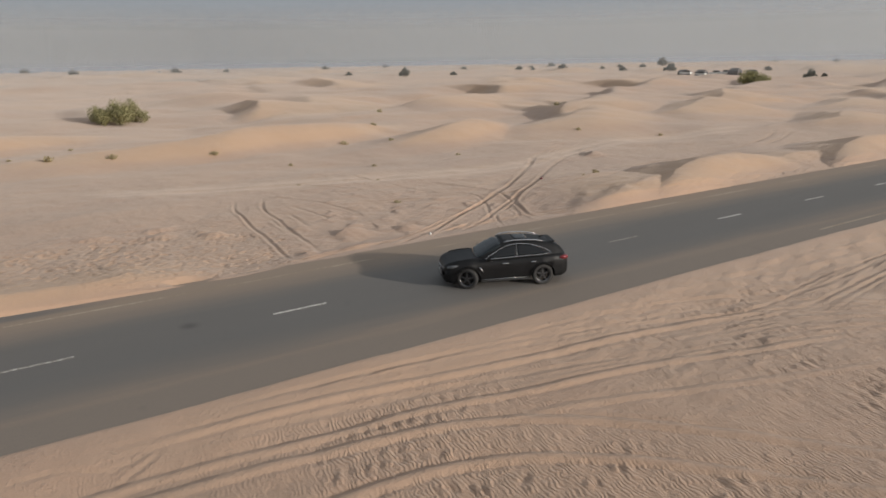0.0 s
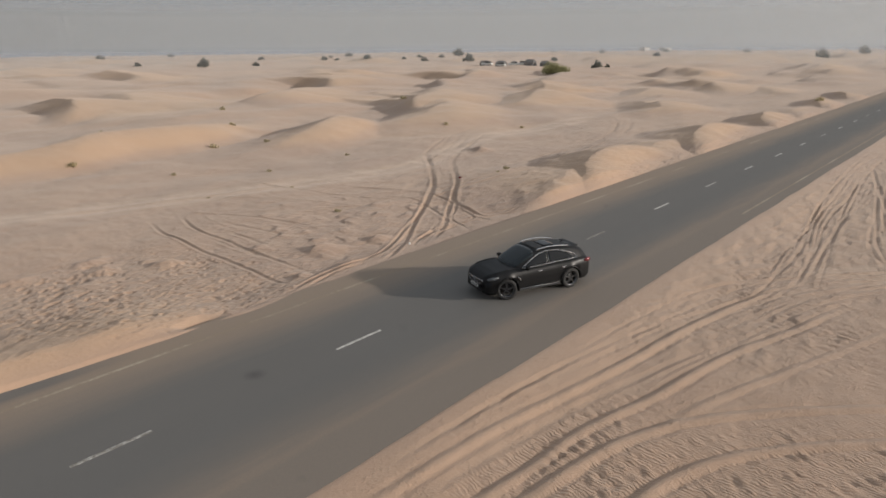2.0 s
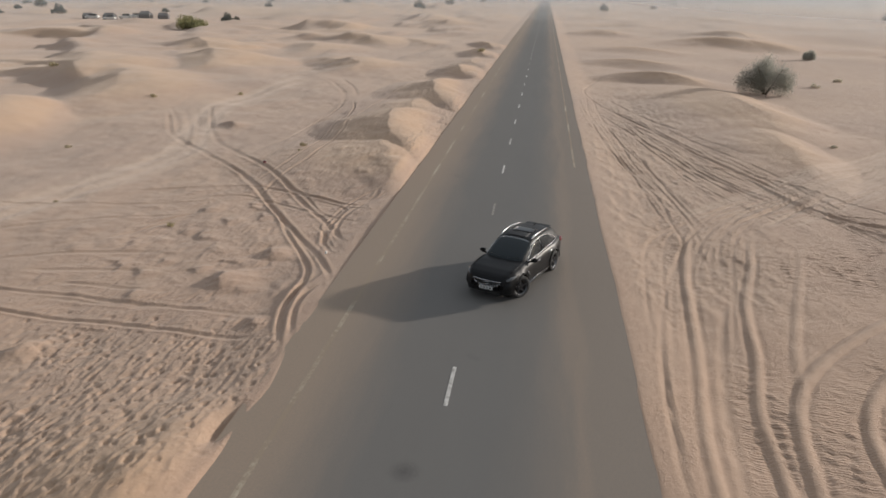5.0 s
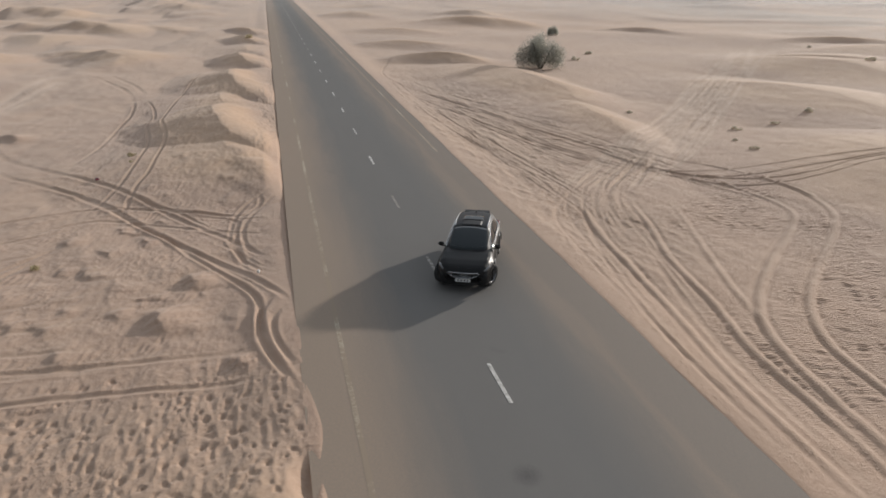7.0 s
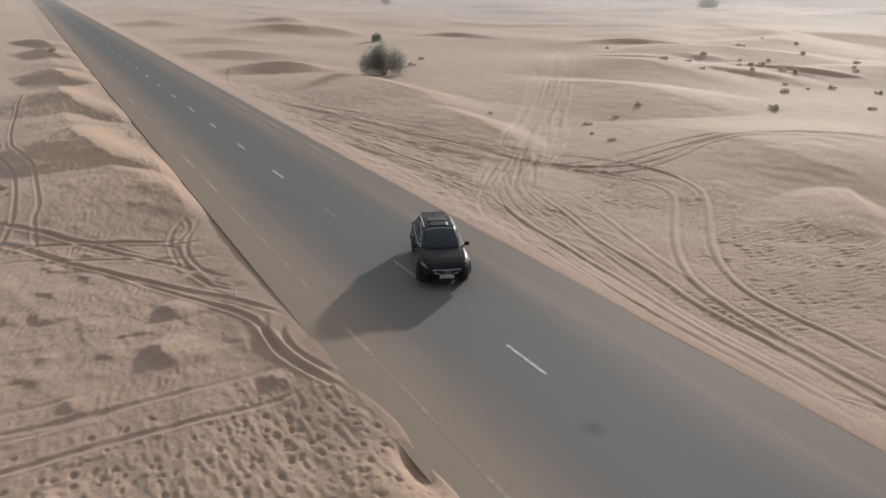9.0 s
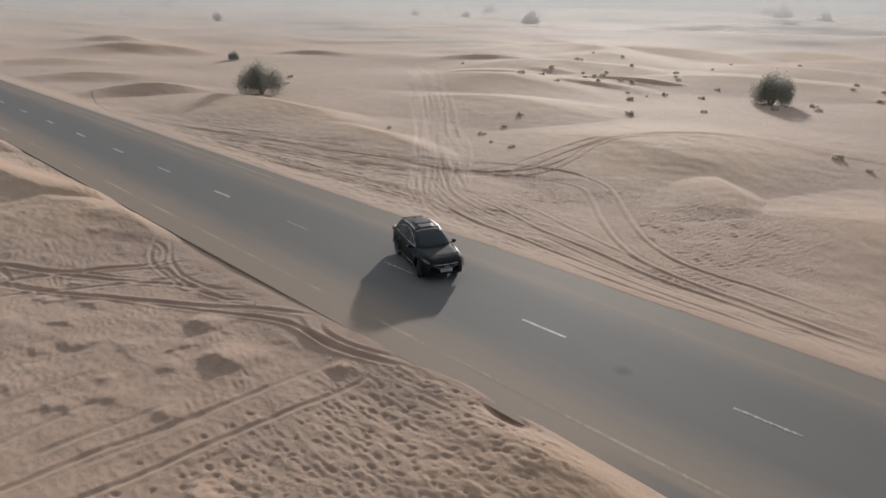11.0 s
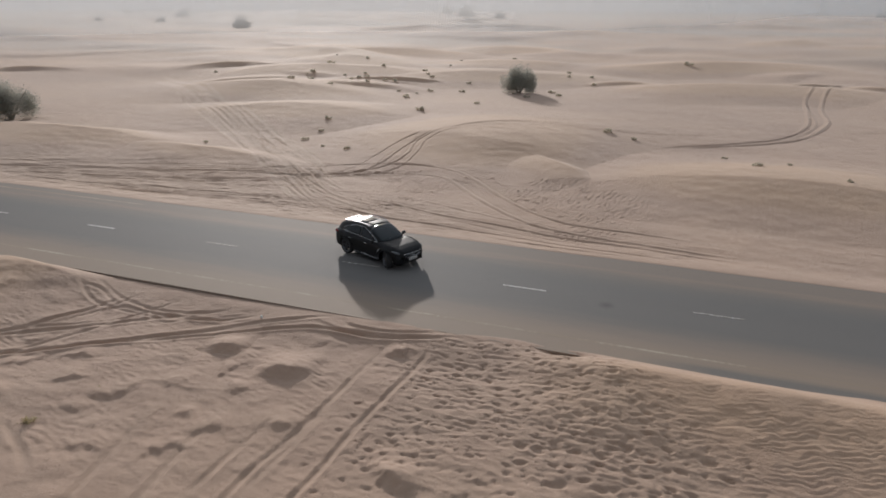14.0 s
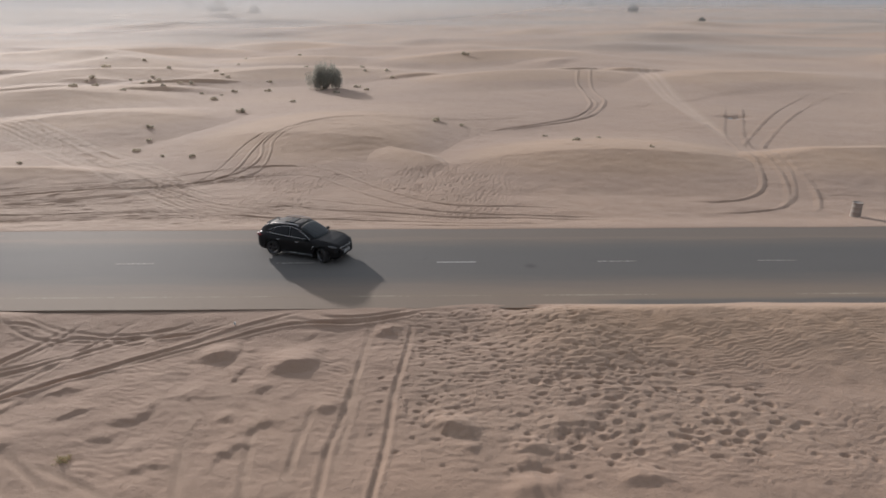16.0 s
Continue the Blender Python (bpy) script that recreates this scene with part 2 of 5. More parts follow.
# haze painted as a grey glow, brighter towards the sun
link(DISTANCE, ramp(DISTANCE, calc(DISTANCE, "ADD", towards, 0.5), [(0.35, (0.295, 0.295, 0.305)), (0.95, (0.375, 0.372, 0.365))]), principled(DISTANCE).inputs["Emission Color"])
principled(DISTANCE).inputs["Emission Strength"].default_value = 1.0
CONCRETE = material("pale_concrete", (0.55, 0.52, 0.48), 0.85)


# ---- mesh helpers ----
def mesh_from(name, verts, faces, mat, smooth=True):
    me = bpy.data.meshes.new(name)
    me.from_pydata(verts, [], faces)
    me.materials.append(mat)
    if smooth:
        me.polygons.foreach_set("use_smooth", [True] * len(me.polygons))
    me.update()
    return me


def part(name, data, parent, label="", m=None):
    """Links a mesh, or a bmesh, as one part under a thing."""
    ob = new(name, data)
    ob.parent = parent
    if m is not None:
        ob.matrix_basis = m
    return tagged(ob, label)


def bm_mesh(name, bm, mat, smooth=False):
    bmesh.ops.recalc_face_normals(bm, faces=bm.faces)
    me = bpy.data.meshes.new(name)
    bm.to_mesh(me)
    bm.free()
    me.materials.append(mat)
    if smooth:
        me.polygons.foreach_set("use_smooth", [True] * len(me.polygons))
    return me


def box_mesh(name, size, mat, bevel=0.02, at=(0, 0, 0), taper=1.0):
    bm = bmesh.new()
    bmesh.ops.create_cube(bm, size=1)
    for v in bm.verts:
        k = taper if v.co.z > 0 else 1
        v.co = Vector((v.co.x * size[0] * k + at[0], v.co.y * size[1] * k + at[1], v.co.z * size[2] + at[2]))
    if bevel:
        bmesh.ops.bevel(bm, geom=list(bm.edges), offset=bevel, segments=2, affect="EDGES")
    return bm_mesh(name, bm, mat)


def tube_mesh(name, pts, radius, mat, sides=8, closed=False, squash=1.0):
    pts = [Vector(p) for p in pts]
    verts, faces, n = [], [], len(pts)
    for i, p in enumerate(pts):
        a = pts[(i - 1) % n] if closed or i > 0 else p
        c = pts[(i + 1) % n] if closed or i < n - 1 else p
        d = (c - a).normalized()
        side = d.cross(Vector((0, 0, 1)))
        side = side.normalized() if side.length > 1e-4 else Vector((0, 1, 0))
        up = side.cross(d)
        r = radius[i] if isinstance(radius, (list, tuple)) else radius
        for k in range(sides):
            t = 2 * math.pi * k / sides
            verts.append(p + side * (r * math.cos(t)) + up * (r * squash * math.sin(t)))
    for i in range(n if closed else n - 1):
        j = (i + 1) % n
        for k in range(sides):
            q = (k + 1) % sides
            faces.append((i * sides + k, i * sides + q, j * sides + q, j * sides + k))
    if not closed:
        faces += [tuple(range(sides))[::-1], tuple((n - 1) * sides + k for k in range(sides))]
    return mesh_from(name, verts, faces, mat)


def lathe_mesh(name, profile, mat, sides=28, axis="y"):
    """A ring of (radius, along) swept round the axis."""
    verts, faces, n = [], [], len(profile)
    for k in range(sides):
        t = 2 * math.pi * k / sides
        for r, a in profile:
            verts.append((r * math.cos(t), a, r * math.sin(t)) if axis == "y" else (r * math.cos(t), r * math.sin(t), a))
    for k in range(sides):
        q = (k + 1) % sides
        for i in range(n - 1):
            faces.append((k * n + i, k * n + i + 1, q * n + i + 1, q * n + i))
    return mesh_from(name, verts, faces, mat)


# ---- the lie of the land ----
LATTICE = np.random.RandomState(7).rand(256, 256)


def value_noise(x, y):
    xi, yi = np.floor(x).astype(int), np.floor(y).astype(int)
    fx, fy = x - xi, y - yi
    fx, fy = fx * fx * (3 - 2 * fx), fy * fy * (3 - 2 * fy)
    a, b = LATTICE[xi % 256, yi % 256], LATTICE[(xi + 1) % 256, yi % 256]
    c, d = LATTICE[xi % 256, (yi + 1) % 256], LATTICE[(xi + 1) % 256, (yi + 1) % 256]
    return (a * (1 - fx) + b * fx) * (1 - fy) + (c * (1 - fx) + d * fx) * fy - 0.5


def fbm(x, y, octaves=3):
    total, k = 0.0, 1.0
    for i in range(octaves):
        total = total + value_noise(x * k + 17.3 * i, y * k + 5.1 * i) / k
        k *= 2.03
    return total


def step(a, b, x):
    t = np.clip((x - a) / (b - a), 0, 1)
    return t * t * (3 - 2 * t)


DUNES, RUTS, PITS = [], [], []


def dune(x, y, h, back, slip, half, face=118.0, bend=0.15):
    """A dune whose crest stands at x, y: a long back, a short slip face towards the bearing face (degrees from +x), half its width, bend of its horns."""
    DUNES.append((x, y, h, back, slip, half, radians(face), bend))


def rut(points, width, depth):
    out = sum(abs(p[1]) for p in points) / len(points) > 24
    ridge = (width >= 0.44 or out) and points[0][1] < 0 and depth > 0
    RUTS.append((points, (0.38 if ridge else 0.5 if out else 0.5 if points[0][1] < 0 else 0.62) * width, depth * (0.62 if ridge else 0.6 if out else 0.36 if points[0][1] < 0 else 0.62), ridge))


def rut_bundle(guide, count, wide, seed, width=0.3, depth=0.09):
    """Many tracks that run together along one line, each for some of its length."""
    rng = np.random.RandomState(seed)
    n = len(guide)
    for k in range(count):
        off = wide * (2 * (k + rng.uniform(0.2, 0.8)) / count - 1)
        first = rng.randint(0, max(1, n // 2 - 1))
        last = rng.randint(max(first + 3, n - 2), n + 1)
        rut([(x + rng.uniform(-0.6, 0.6), y + off * (0.7 + 0.3 * rng.uniform()) + rng.uniform(-0.25, 0.25)) for x, y in guide[first:last]], width * rng.uniform(0.7, 1.3), depth * rng.uniform(0.6, 1.2))


def pit(x, y, size, depth, turn=0.0, long=1.4):
    PITS.append((x, y, size, depth, radians(turn), long))


def dune_height(X, Y):
    z = np.zeros_like(X)
    for x, y, h, back, slip, half, a, bend in DUNES:
        reach = max(back, half * 2.2) + slip
        sel = (np.abs(X - x) < reach) & (np.abs(Y - y) < reach)
        if not sel.any():
            continue
        dx, dy = X[sel] - x, Y[sel] - y
        u, v = dx * math.cos(a) + dy * math.sin(a), -dx * math.sin(a) + dy * math.cos(a)
        wob = (0.10 if half > 2 else 0.4) * half * value_noise(v * 3.0 / half + x, np.zeros_like(v) + y)
        u = u - bend * v * v / half + wob
        b = np.clip(1 + u / back, 0, 1)
        prof = np.where(u < 0, b * b * (3 - 2 * b), np.clip(1 - u / slip, 0, 1) ** 1.15)
        side = np.clip(1 - (v / (1.9 * half)) ** 2, 0, 1) ** (1.15 if bend < 0 else 2)
        np.maximum.at(z, np.nonzero(sel), h * prof * side)
    return z


def catmull(points, gap=0.35):
    pts = [np.array(p, float) for p in points]
    pts = [2 * pts[0] - pts[1]] + pts + [2 * pts[-1] - pts[-2]]
    out = []
    for a, b, c, d in zip(pts, pts[1:], pts[2:], pts[3:]):
        n = max(2, int(np.linalg.norm(c - b) / gap))
        for t in np.arange(n) / n:
            out.append(0.5 * (2 * b + (c - a) * t + (2 * a - 5 * b + 4 * c - d) * t * t + (3 * b - a - 3 * c + d) * t ** 3))
    return np.array(out + [pts[-2]])


def prints(X, Y, cell, radius, share):
    """Footprints scattered over the sand: small bowls with a pushed-up rim."""
    out = np.zeros_like(X)
    xi, yi = np.floor(X / cell).astype(int), np.floor(Y / cell).astype(int)
    for ax in (-1, 0, 1):
        for ay in (-1, 0, 1):
            cx, cy = xi + ax, yi + ay
            r = [LATTICE[(cx + 91 * k) % 256, (cy + 53 * k) % 256] for k in range(4)]
            dx, dy = X - (cx + r[0]) * cell, Y - (cy + r[1]) * cell
            a = (r[2] - 0.5) * 1.5
            size = radius * (0.65 + 0.7 * r[3])
            d = np.hypot((dx * np.cos(a) + dy * np.sin(a)) / 1.7, -dx * np.sin(a) + dy * np.cos(a)) / size
            here = 1.0 * ((r[2] * 7.3 + r[3] * 3.1) % 1.0 < share)
            out = np.minimum(out, -here * np.exp(-d ** 4)) + here * 0.22 * np.exp(-((d - 1.35) / 0.3) ** 2)
    return out


def land(X, Y, fine=True):
    """Height of the ground, and how churned and how rippled the sand is."""
    D = np.hypot(X - 5, Y)
    off = np.abs(Y)
    z = -0.25 - 2.2e-6 * D * D
    wild = step(9, 26, off)
    far = step(30, 140, D)
    smooth = Y < 0
    z = z + wild * np.where(smooth, (0.6 + 0.5 * far) * fbm(X / 25 + 3, Y / 21, 2), (0.55 + 0.9 * far) * fbm(X / 17 + 3, Y / 11, 3)) + wild * far * 1.5 * fbm(X / 60, Y / 45 + 9, 2)
    # wind-built forms far out, with their steep sides to the lee
    w = X * math.cos(radians(118)) + Y * math.sin(radians(118))
    c = -X * math.sin(radians(118)) + Y * math.cos(radians(118))
    saw = (w / 34 + 1.3 * fbm(c / 38, w / 60, 2)) % 1.0
    ridge = np.where(saw < 0.8, step(0, 0.8, saw), 1 - step(0.8, 1.0, saw))
    z = z + step(45, 120, D) * wild * np.where(smooth, 0.35, 1.1) * ridge * np.clip(0.5 + 1.6 * fbm(X / 50 + 40, Y / 50, 2), 0, 1)
    z = z + np.where(smooth & (off > 9), 0.045, 0.08) * fbm(X / 3.1, Y / 2.3, 3) * (1 - 0.7 * far) * np.where(smooth, step(5.1, 7.5, off), step(4.9, 6.6, off)) + 0.03 * fbm(X / 0.9, Y / 0.7 + 30, 2) * np.where(smooth, step(4.9, 6.0, off), step(4.9, 5.8, off))
    built = dune_height(X, Y) * np.where(Y > 0, step(4.8, 6.2, off), step(5.4, 9.5, off))
    z = np.maximum(z, -0.28 - 2.2e-6 * D * D - 0.5) + built
    fresh = np.clip(built / 0.75, 0, 1) * step(0.25, 0.6, built)
    # verges: blown sand lies against the edge of the road
    low = (Y > 0) * step(4, 13, X)
    edge = np.where(Y > 0, 5.0 + 0.26 * low, 4.93) + np.where(Y > 0, 0.40 - 0.32 * low, 0.08) * fbm(X / 4 + 11, np.sign(Y) * 3.0 + 0 * Y, 3)
    rim = np.where(Y > 0, 0.28, 0.257)
    raised = (Y > 0) * (1 - step(-4.0, 1.0, X))
    rim = rim - 0.03 * (Y > 0) * step(-4, 3, X)
    rim = rim - 0.07 * low * (1 - 0.5 * step(24, 28, X))
    # the long lip beside the road
    lip = raised * 0.50 * step(4.7, 6.4, Y) * (1 - 0.95 * step(6.6, 11.5, Y))
    shore = np.where(Y > 0, step(-0.4, 0.15, off - edge), step(-0.3, 0.12, off - edge))
    bank = rim * (1 - step(0.1, 3.0, off - edge))
    z = z + bank + lip
    fresh = np.maximum(fresh, np.clip(lip * 2.2, 0, 1))
    bed = -0.22 - 2.2e-6 * D * D
    z = bed + (z - bed) * shore
    churn, ripple = np.zeros_like(X), np.clip(2.2 * fbm(X / 3.2 + 60, Y / 2.6, 2) - 0.05, 0, 1) * step(6.0, 7.5, off) * np.where(smooth, 0.5, 1.0)
    detail, open_ground, swept = np.zeros_like(X), np.ones_like(X), np.zeros_like(X)
    if fine:
        # trodden and driven-over ground beside the road
        foot = step(5.1, 5.5, Y) * (1 - step(13, 16, Y)) * step(0.0, 2.6, (X + 4.3) + 0.92 * (Y - 5.3)) * step(-11.5, -8.5, X) * (1 - step(1.5, 4.5, X))
        foot = foot + 0.55 * (Y > 0) * step(26, 29, X) * (1 - step(55, 70, X)) * step(4.9, 5.4, Y) * (1 - step(6.0, 6.9, Y))
        worn = (Y < 0) * step(5.2, 6.0, off) * (1 - step(9, 14, off - 0.05 * X)) * step(5, 9, X) * (1 - step(45, 70, X))
        cell = fbm(X / 0.24, Y / 0.21, 2)
        dense = np.clip(0.9 + 1.5 * fbm(X / 2.2 + 4, Y / 2.0, 2), 0.25, 1.2)
        detail = detail + foot * 0.02 * cell
        walked = np.nonzero(foot > 0.02)
        wx = X[walked] + 0.07 * fbm(X[walked] / 0.3, Y[walked] / 0.3, 2)
        wy = Y[walked] + 0.07 * fbm(X[walked] / 0.3 + 40, Y[walked] / 0.3, 2)
        share = np.clip(0.15 + 0.62 * dense[walked], 0, 0.95) * np.clip(foot[walked] * 1.3, 0, 1)
        inner = step(8.6, 10.4, Y[walked] - 0.12 * X[walked] - 0.9) * step(0.5, 3.0, -X[walked])
        detail[walked] += 0.075 * prints(wx + 9, wy + 3, 0.48, 0.105, 0.72 * share * inner) + 0.055 * prints(wx, wy, 0.34, 0.070, 0.46 * share) + 0.036 * prints(wx + 31, wy + 7, 0.24, 0.046, 0.42 * share)
        detail[walked] += (0.5 + 0.5 * share) * (0.044 * fbm(wx / 0.50, wy / 0.13, 2) + 0.014 * fbm(wx / 0.15, wy / 0.15, 2))
        detail = detail + worn * 0.06 * fbm(X / 0.75 + Y / 3, Y / 0.32 - X / 5, 3)
        ripple = np.clip(ripple + 0.25 * foot, 0, 1)
        churn = np.clip(foot + worn, 0, 1)
        ribs = (Y < 0) * step(6.2, 8, off) * (1 - step(18, 23, off)) * step(-6, 0, X) * (1 - step(14, 22, X))
        ribs = ribs + (Y > 0) * (1 - step(-9, -6, X)) * step(5.5, 7, off) * (1 - step(15, 20, off))
        ribs = ribs * np.clip(0.75 + 1.6 * fbm(X / 3 + 20, Y / 3, 2), 0, 1)
        ripple = np.clip(ripple + 1.5 * ribs, 0, 1.6)
        q = (0.92 * X - 0.28 * Y) / 0.36 + 1.1 * fbm(X / 0.9 + 7, Y / 0.9, 2)
        broken = np.clip(0.45 + 2.6 * fbm(X / 0.5 + 2, Y / 0.3, 2), 0, 1) * (0.55 + 0.45 * np.sin((0.3 * X + 0.9 * Y) / 0.62 * 2 * math.pi + 9 * fbm(X / 1.3, Y / 1.3, 2)))
        detail = detail + (Y < 0) * ribs * 0.036 * broken * np.sin(q * 2 * math.pi)
        rows = (Y > 0) * step(7.5, 9.5, Y) * (1 - step(19, 24, Y)) * step(3, 6, X) * (1 - step(22, 28, X)) * np.clip(0.1 + 3.2 * fbm(X / 0.9 + 33, Y / 3.6, 2), 0, 1)
        detail = detail + rows * 0.0105 * np.clip(0.8 + 1.3 * fbm(X / 0.4, Y / 0.3 + 4, 2), 0, 1.2) * np.sin((0.35 * X + 0.94 * Y) / 0.28 * 2 * math.pi + 7 * fbm(X / 0.7, Y / 0.5, 2)) + 0.10 * (rows > 0) * np.clip(fbm(X / 1.3 + 8, Y / 1.0 + 2, 2) - 0.16, 0, 1)
        # short-crested wind ripples on the long lip, turning with its end
        crest = (Y > 0) * (1 - step(-4.5, -1.5, X)) * step(-24, -18, X) * step(5.2, 6.0, Y) * (1 - step(17, 22, Y))
        turnto = np.clip(-X - 5.5, 0, 9)
        phase = (Y + 0.032 * turnto ** 2) / 0.205 + 1.9 * fbm(X / 0.55 + 12, Y / 0.5, 2) + 1.6 * fbm(X / 3.2, Y / 2.6 + 5, 2)
        tone = np.clip(0.8 + 1.4 * fbm(X / 0.42 + 3, Y / 0.22 + 8, 1), 0.15, 1.3) * np.clip(0.8 + 0.9 * fbm(X / 2.4 + 6, Y / 1.9, 2), 0.3, 1.2)
        detail = detail + crest * (1 - 0.45 * np.clip(foot, 0, 1)) * 0.012 * (0.4 + 0.6 * step(5.8, 8.5, Y)) * tone * (np.sin(phase * 2 * math.pi) + 0.3 * np.sin(phase * 4 * math.pi + 0.9))
        flat = (Y > 0) * step(5.6, 6.6, Y) * (1 - step(22, 30, Y))
        detail = detail + flat * (1 - 0.8 * foot) * ((0.016 - 0.010 * crest) * fbm(X / 0.30 + 14, Y / 0.16, 3) + 0.045 * np.clip(fbm(X / 0.8 + 50, Y / 0.6, 3) - 0.12, 0, 1) - 0.06 * np.clip(fbm(X / 0.5, Y / 0.42 + 70, 2) - 0.27, 0, 1))
    for x, y, size, depth, a, long in PITS:
        sel = (np.abs(X - x) < size * 4) & (np.abs(Y - y) < size * 4)
        dx, dy = X[sel] - x, Y[sel] - y
        u, v = (dx * math.cos(a) + dy * math.sin(a)) / (size * long), (-dx * math.sin(a) + dy * math.cos(a)) / size
        r = u * u + v * v
        z[sel] -= depth * np.exp(-r * 1.6)
    for points, width, depth, ridge_track in RUTS:
        pale, depth = depth < 0, abs(depth)
        line = catmull(points)
        x0, x1, y0, y1 = line[:, 0].min() - 2, line[:, 0].max() + 2, line[:, 1].min() - 2, line[:, 1].max() + 2
        sel = np.nonzero((X > x0) & (X < x1) & (Y > y0) & (Y < y1))
        if not len(sel[0]):
            continue
        px, py = X[sel], Y[sel]
        best, along = np.full(px.shape, 9.0), np.zeros(px.shape)
        for i in range(len(line) - 1):
            a, b = line[i], line[i + 1]
            lo, hi = np.minimum(a, b) - 1.2, np.maximum(a, b) + 1.2
            near = np.nonzero((px > lo[0]) & (px < hi[0]) & (py > lo[1]) & (py < hi[1]))[0]
            if not len(near):
                continue
            d = b - a
            L2 = max(d @ d, 1e-9)
            t = np.clip(((px[near] - a[0]) * d[0] + (py[near] - a[1]) * d[1]) / L2, 0, 1)
            dist = np.hypot(px[near] - a[0] - t * d[0], py[near] - a[1] - t * d[1])
            closer = dist < best[near]
            best[near[closer]] = dist[closer]
            along[near[closer]] = i + t[closer]
        s = best / width
        rough = 1 + (0.07 if line[0, 1] > 0 else 0.0) * np.sin(along * 0.35 * 2 * math.pi / 0.42) + (0.4 if line[0, 1] > 0 else 0.3) * fbm(px / 0.4, py / 0.4, 2) + 0.6 * fbm(px / 5 + 9, py / 5, 2)
        if ridge_track:
            cut = 0.8 * depth * np.exp(-(s / 0.75) ** 4) - 0.55 * depth * np.exp(-((s - 1.25) / 0.34) ** 2)
        elif line[0, 1] > 0:
            cut = -depth * np.exp(-(s / 0.5) ** 4) + 0.5 * depth * np.exp(-((s - 0.95) / 0.36) ** 2)
        else:
            cut = -0.95 * depth * np.exp(-(s / 0.68) ** 8) + 0.6 * depth * np.exp(-((s - 1.0) / 0.26) ** 2)
        fade = min(10, 0.3 * len(line))
        keep = step(0, fade, along) * step(0, fade, len(line) - 1 - along) * step(5.05, 5.9, np.abs(py))
        z[sel] += cut * np.clip(rough, 0.2, 1.8) * keep
        if pale:
            swept[sel] = np.maximum(swept[sel], keep * np.exp(-(s / 1.2) ** 2))
        else:
            churn[sel] = np.maximum(churn[sel], np.exp(-(s / 0.9) ** 2) * 0.7)
        open_ground[sel] = np.minimum(open_ground[sel], 1 - 0.9 * keep * np.exp(-(s / 1.1) ** 4))
    z = z + detail * open_ground
    return z, churn, ripple * open_ground, fresh, swept


def height(x, y):
    return float(land(np.array([float(x)]), np.array([float(y)]))[0][0])


# dunes along the +y verge
dune(35.6, 9.4, 1.5, 4.4, 6.6, 6.4, 100, -0.12)
dune(27.5, 8.0, 0.95, 3.6, 10.0, 5.0, 104, -0.06)
dune(46.5, 9.6, 0.75, 4.2, 7.5, 4.5, 97, -0.05)
dune(57.0, 9.3, 1.35, 4.1, 6.6, 6.6, 97, -0.12)
dune(76.5, 9.2, 1.15, 4.2, 4.4, 4.6, 100, -0.12)
dune(90, 8.8, 0.6, 4.0, 6.0, 6.0, 97, -0.1)
dune(104, 9.2, 1.0, 4.2, 4.0, 5, 104, -0.05)
dune(124, 9.5, 0.9, 4.5, 2, 6, 112, 0.1)
# the broad swell and the slip-faced dunes behind
dune(14, 47, 1.9, 6.5, 9, 17, 105, 0.08)
dune(37, 43, 1.5, 6.5, 6, 10, 125, 0.15)
dune(-14, 58, 1.9, 7, 8, 14, 112, 0.1)
dune(28, 90, 2.3, 24, 4.5, 8, 170, 0.2)
dune(78, 178, 2.4, 26, 5, 13, 178, 0.2)
dune(62, 84, 1.2, 20, 8, 14, 120, 0.15)
dune(90, 112, 1.8, 24, 4, 11, 175, 0.2)
dune(124, 142, 1.8, 24, 6, 15, 160, 0.3)
dune(124, 102, 1.9, 22, 4, 9, 180, 0.2)
dune(58, 45, 1.3, 14, 8, 12, 120, 0.15)
dune(86, 48, 1.6, 16, 7, 12, 120, 0.15)
dune(110, 62, 1.7, 16, 6, 11, 130, 0.15)
dune(85, 26, 1.3, 12, 6, 9, 120, 0.2)
dune(140, 40, 1.8, 16, 6, 12, 140, 0.2)
# the ridge and the swells on the -y side
dune(72, -16.0, 1.15, 7, 4.5, 5.6, 140, 0.12)
dune(52, -20, 1.25, 6, 9.5, 11, 95, 0.05)
dune(34, -18.8, 0.75, 4, 6.5, 8, 85, 0.05)
dune(92, -15, 0.85, 8, 5, 6, 140, 0.1)
dune(118, -19, 0.8, 10, 6, 7, 140, 0.1)
dune(13.5, -29.0, 1.25, 26, 13, 8.5, 80, 0.06)
dune(4.5, -24.0, 0.75, 8, 2.4, 4.6, 222, 0.04)
dune(-12, -21.5, 1.2, 13, 9, 10, 88, 0.05)
dune(-32, -22, 1.2, 6, 10, 10, 95, 0.05)
dune(38, -40, 1.15, 13, 12, 10, 100, 0.1)
dune(50, -56, 1.3, 14, 14, 12, 95, 0.1)
dune(75, -113, 2.2, 22, 14, 26, 52, 0.04)
dune(55, -80, 1.5, 16, 14, 14, 120, 0.2)
dune(26, -86, 1.4, 16, 14, 15, 110, 0.1)
dune(-12, -78, 1.3, 16, 14, 15, 100, 0.1)
dune(-8, -118, 1.7, 18, 15, 18, 110, 0.15)
dune(70, -130, 1.8, 18, 14, 18, 120, 0.2)
dune(-45, -75, 1.2, 16, 14, 14, 100, 0.1)

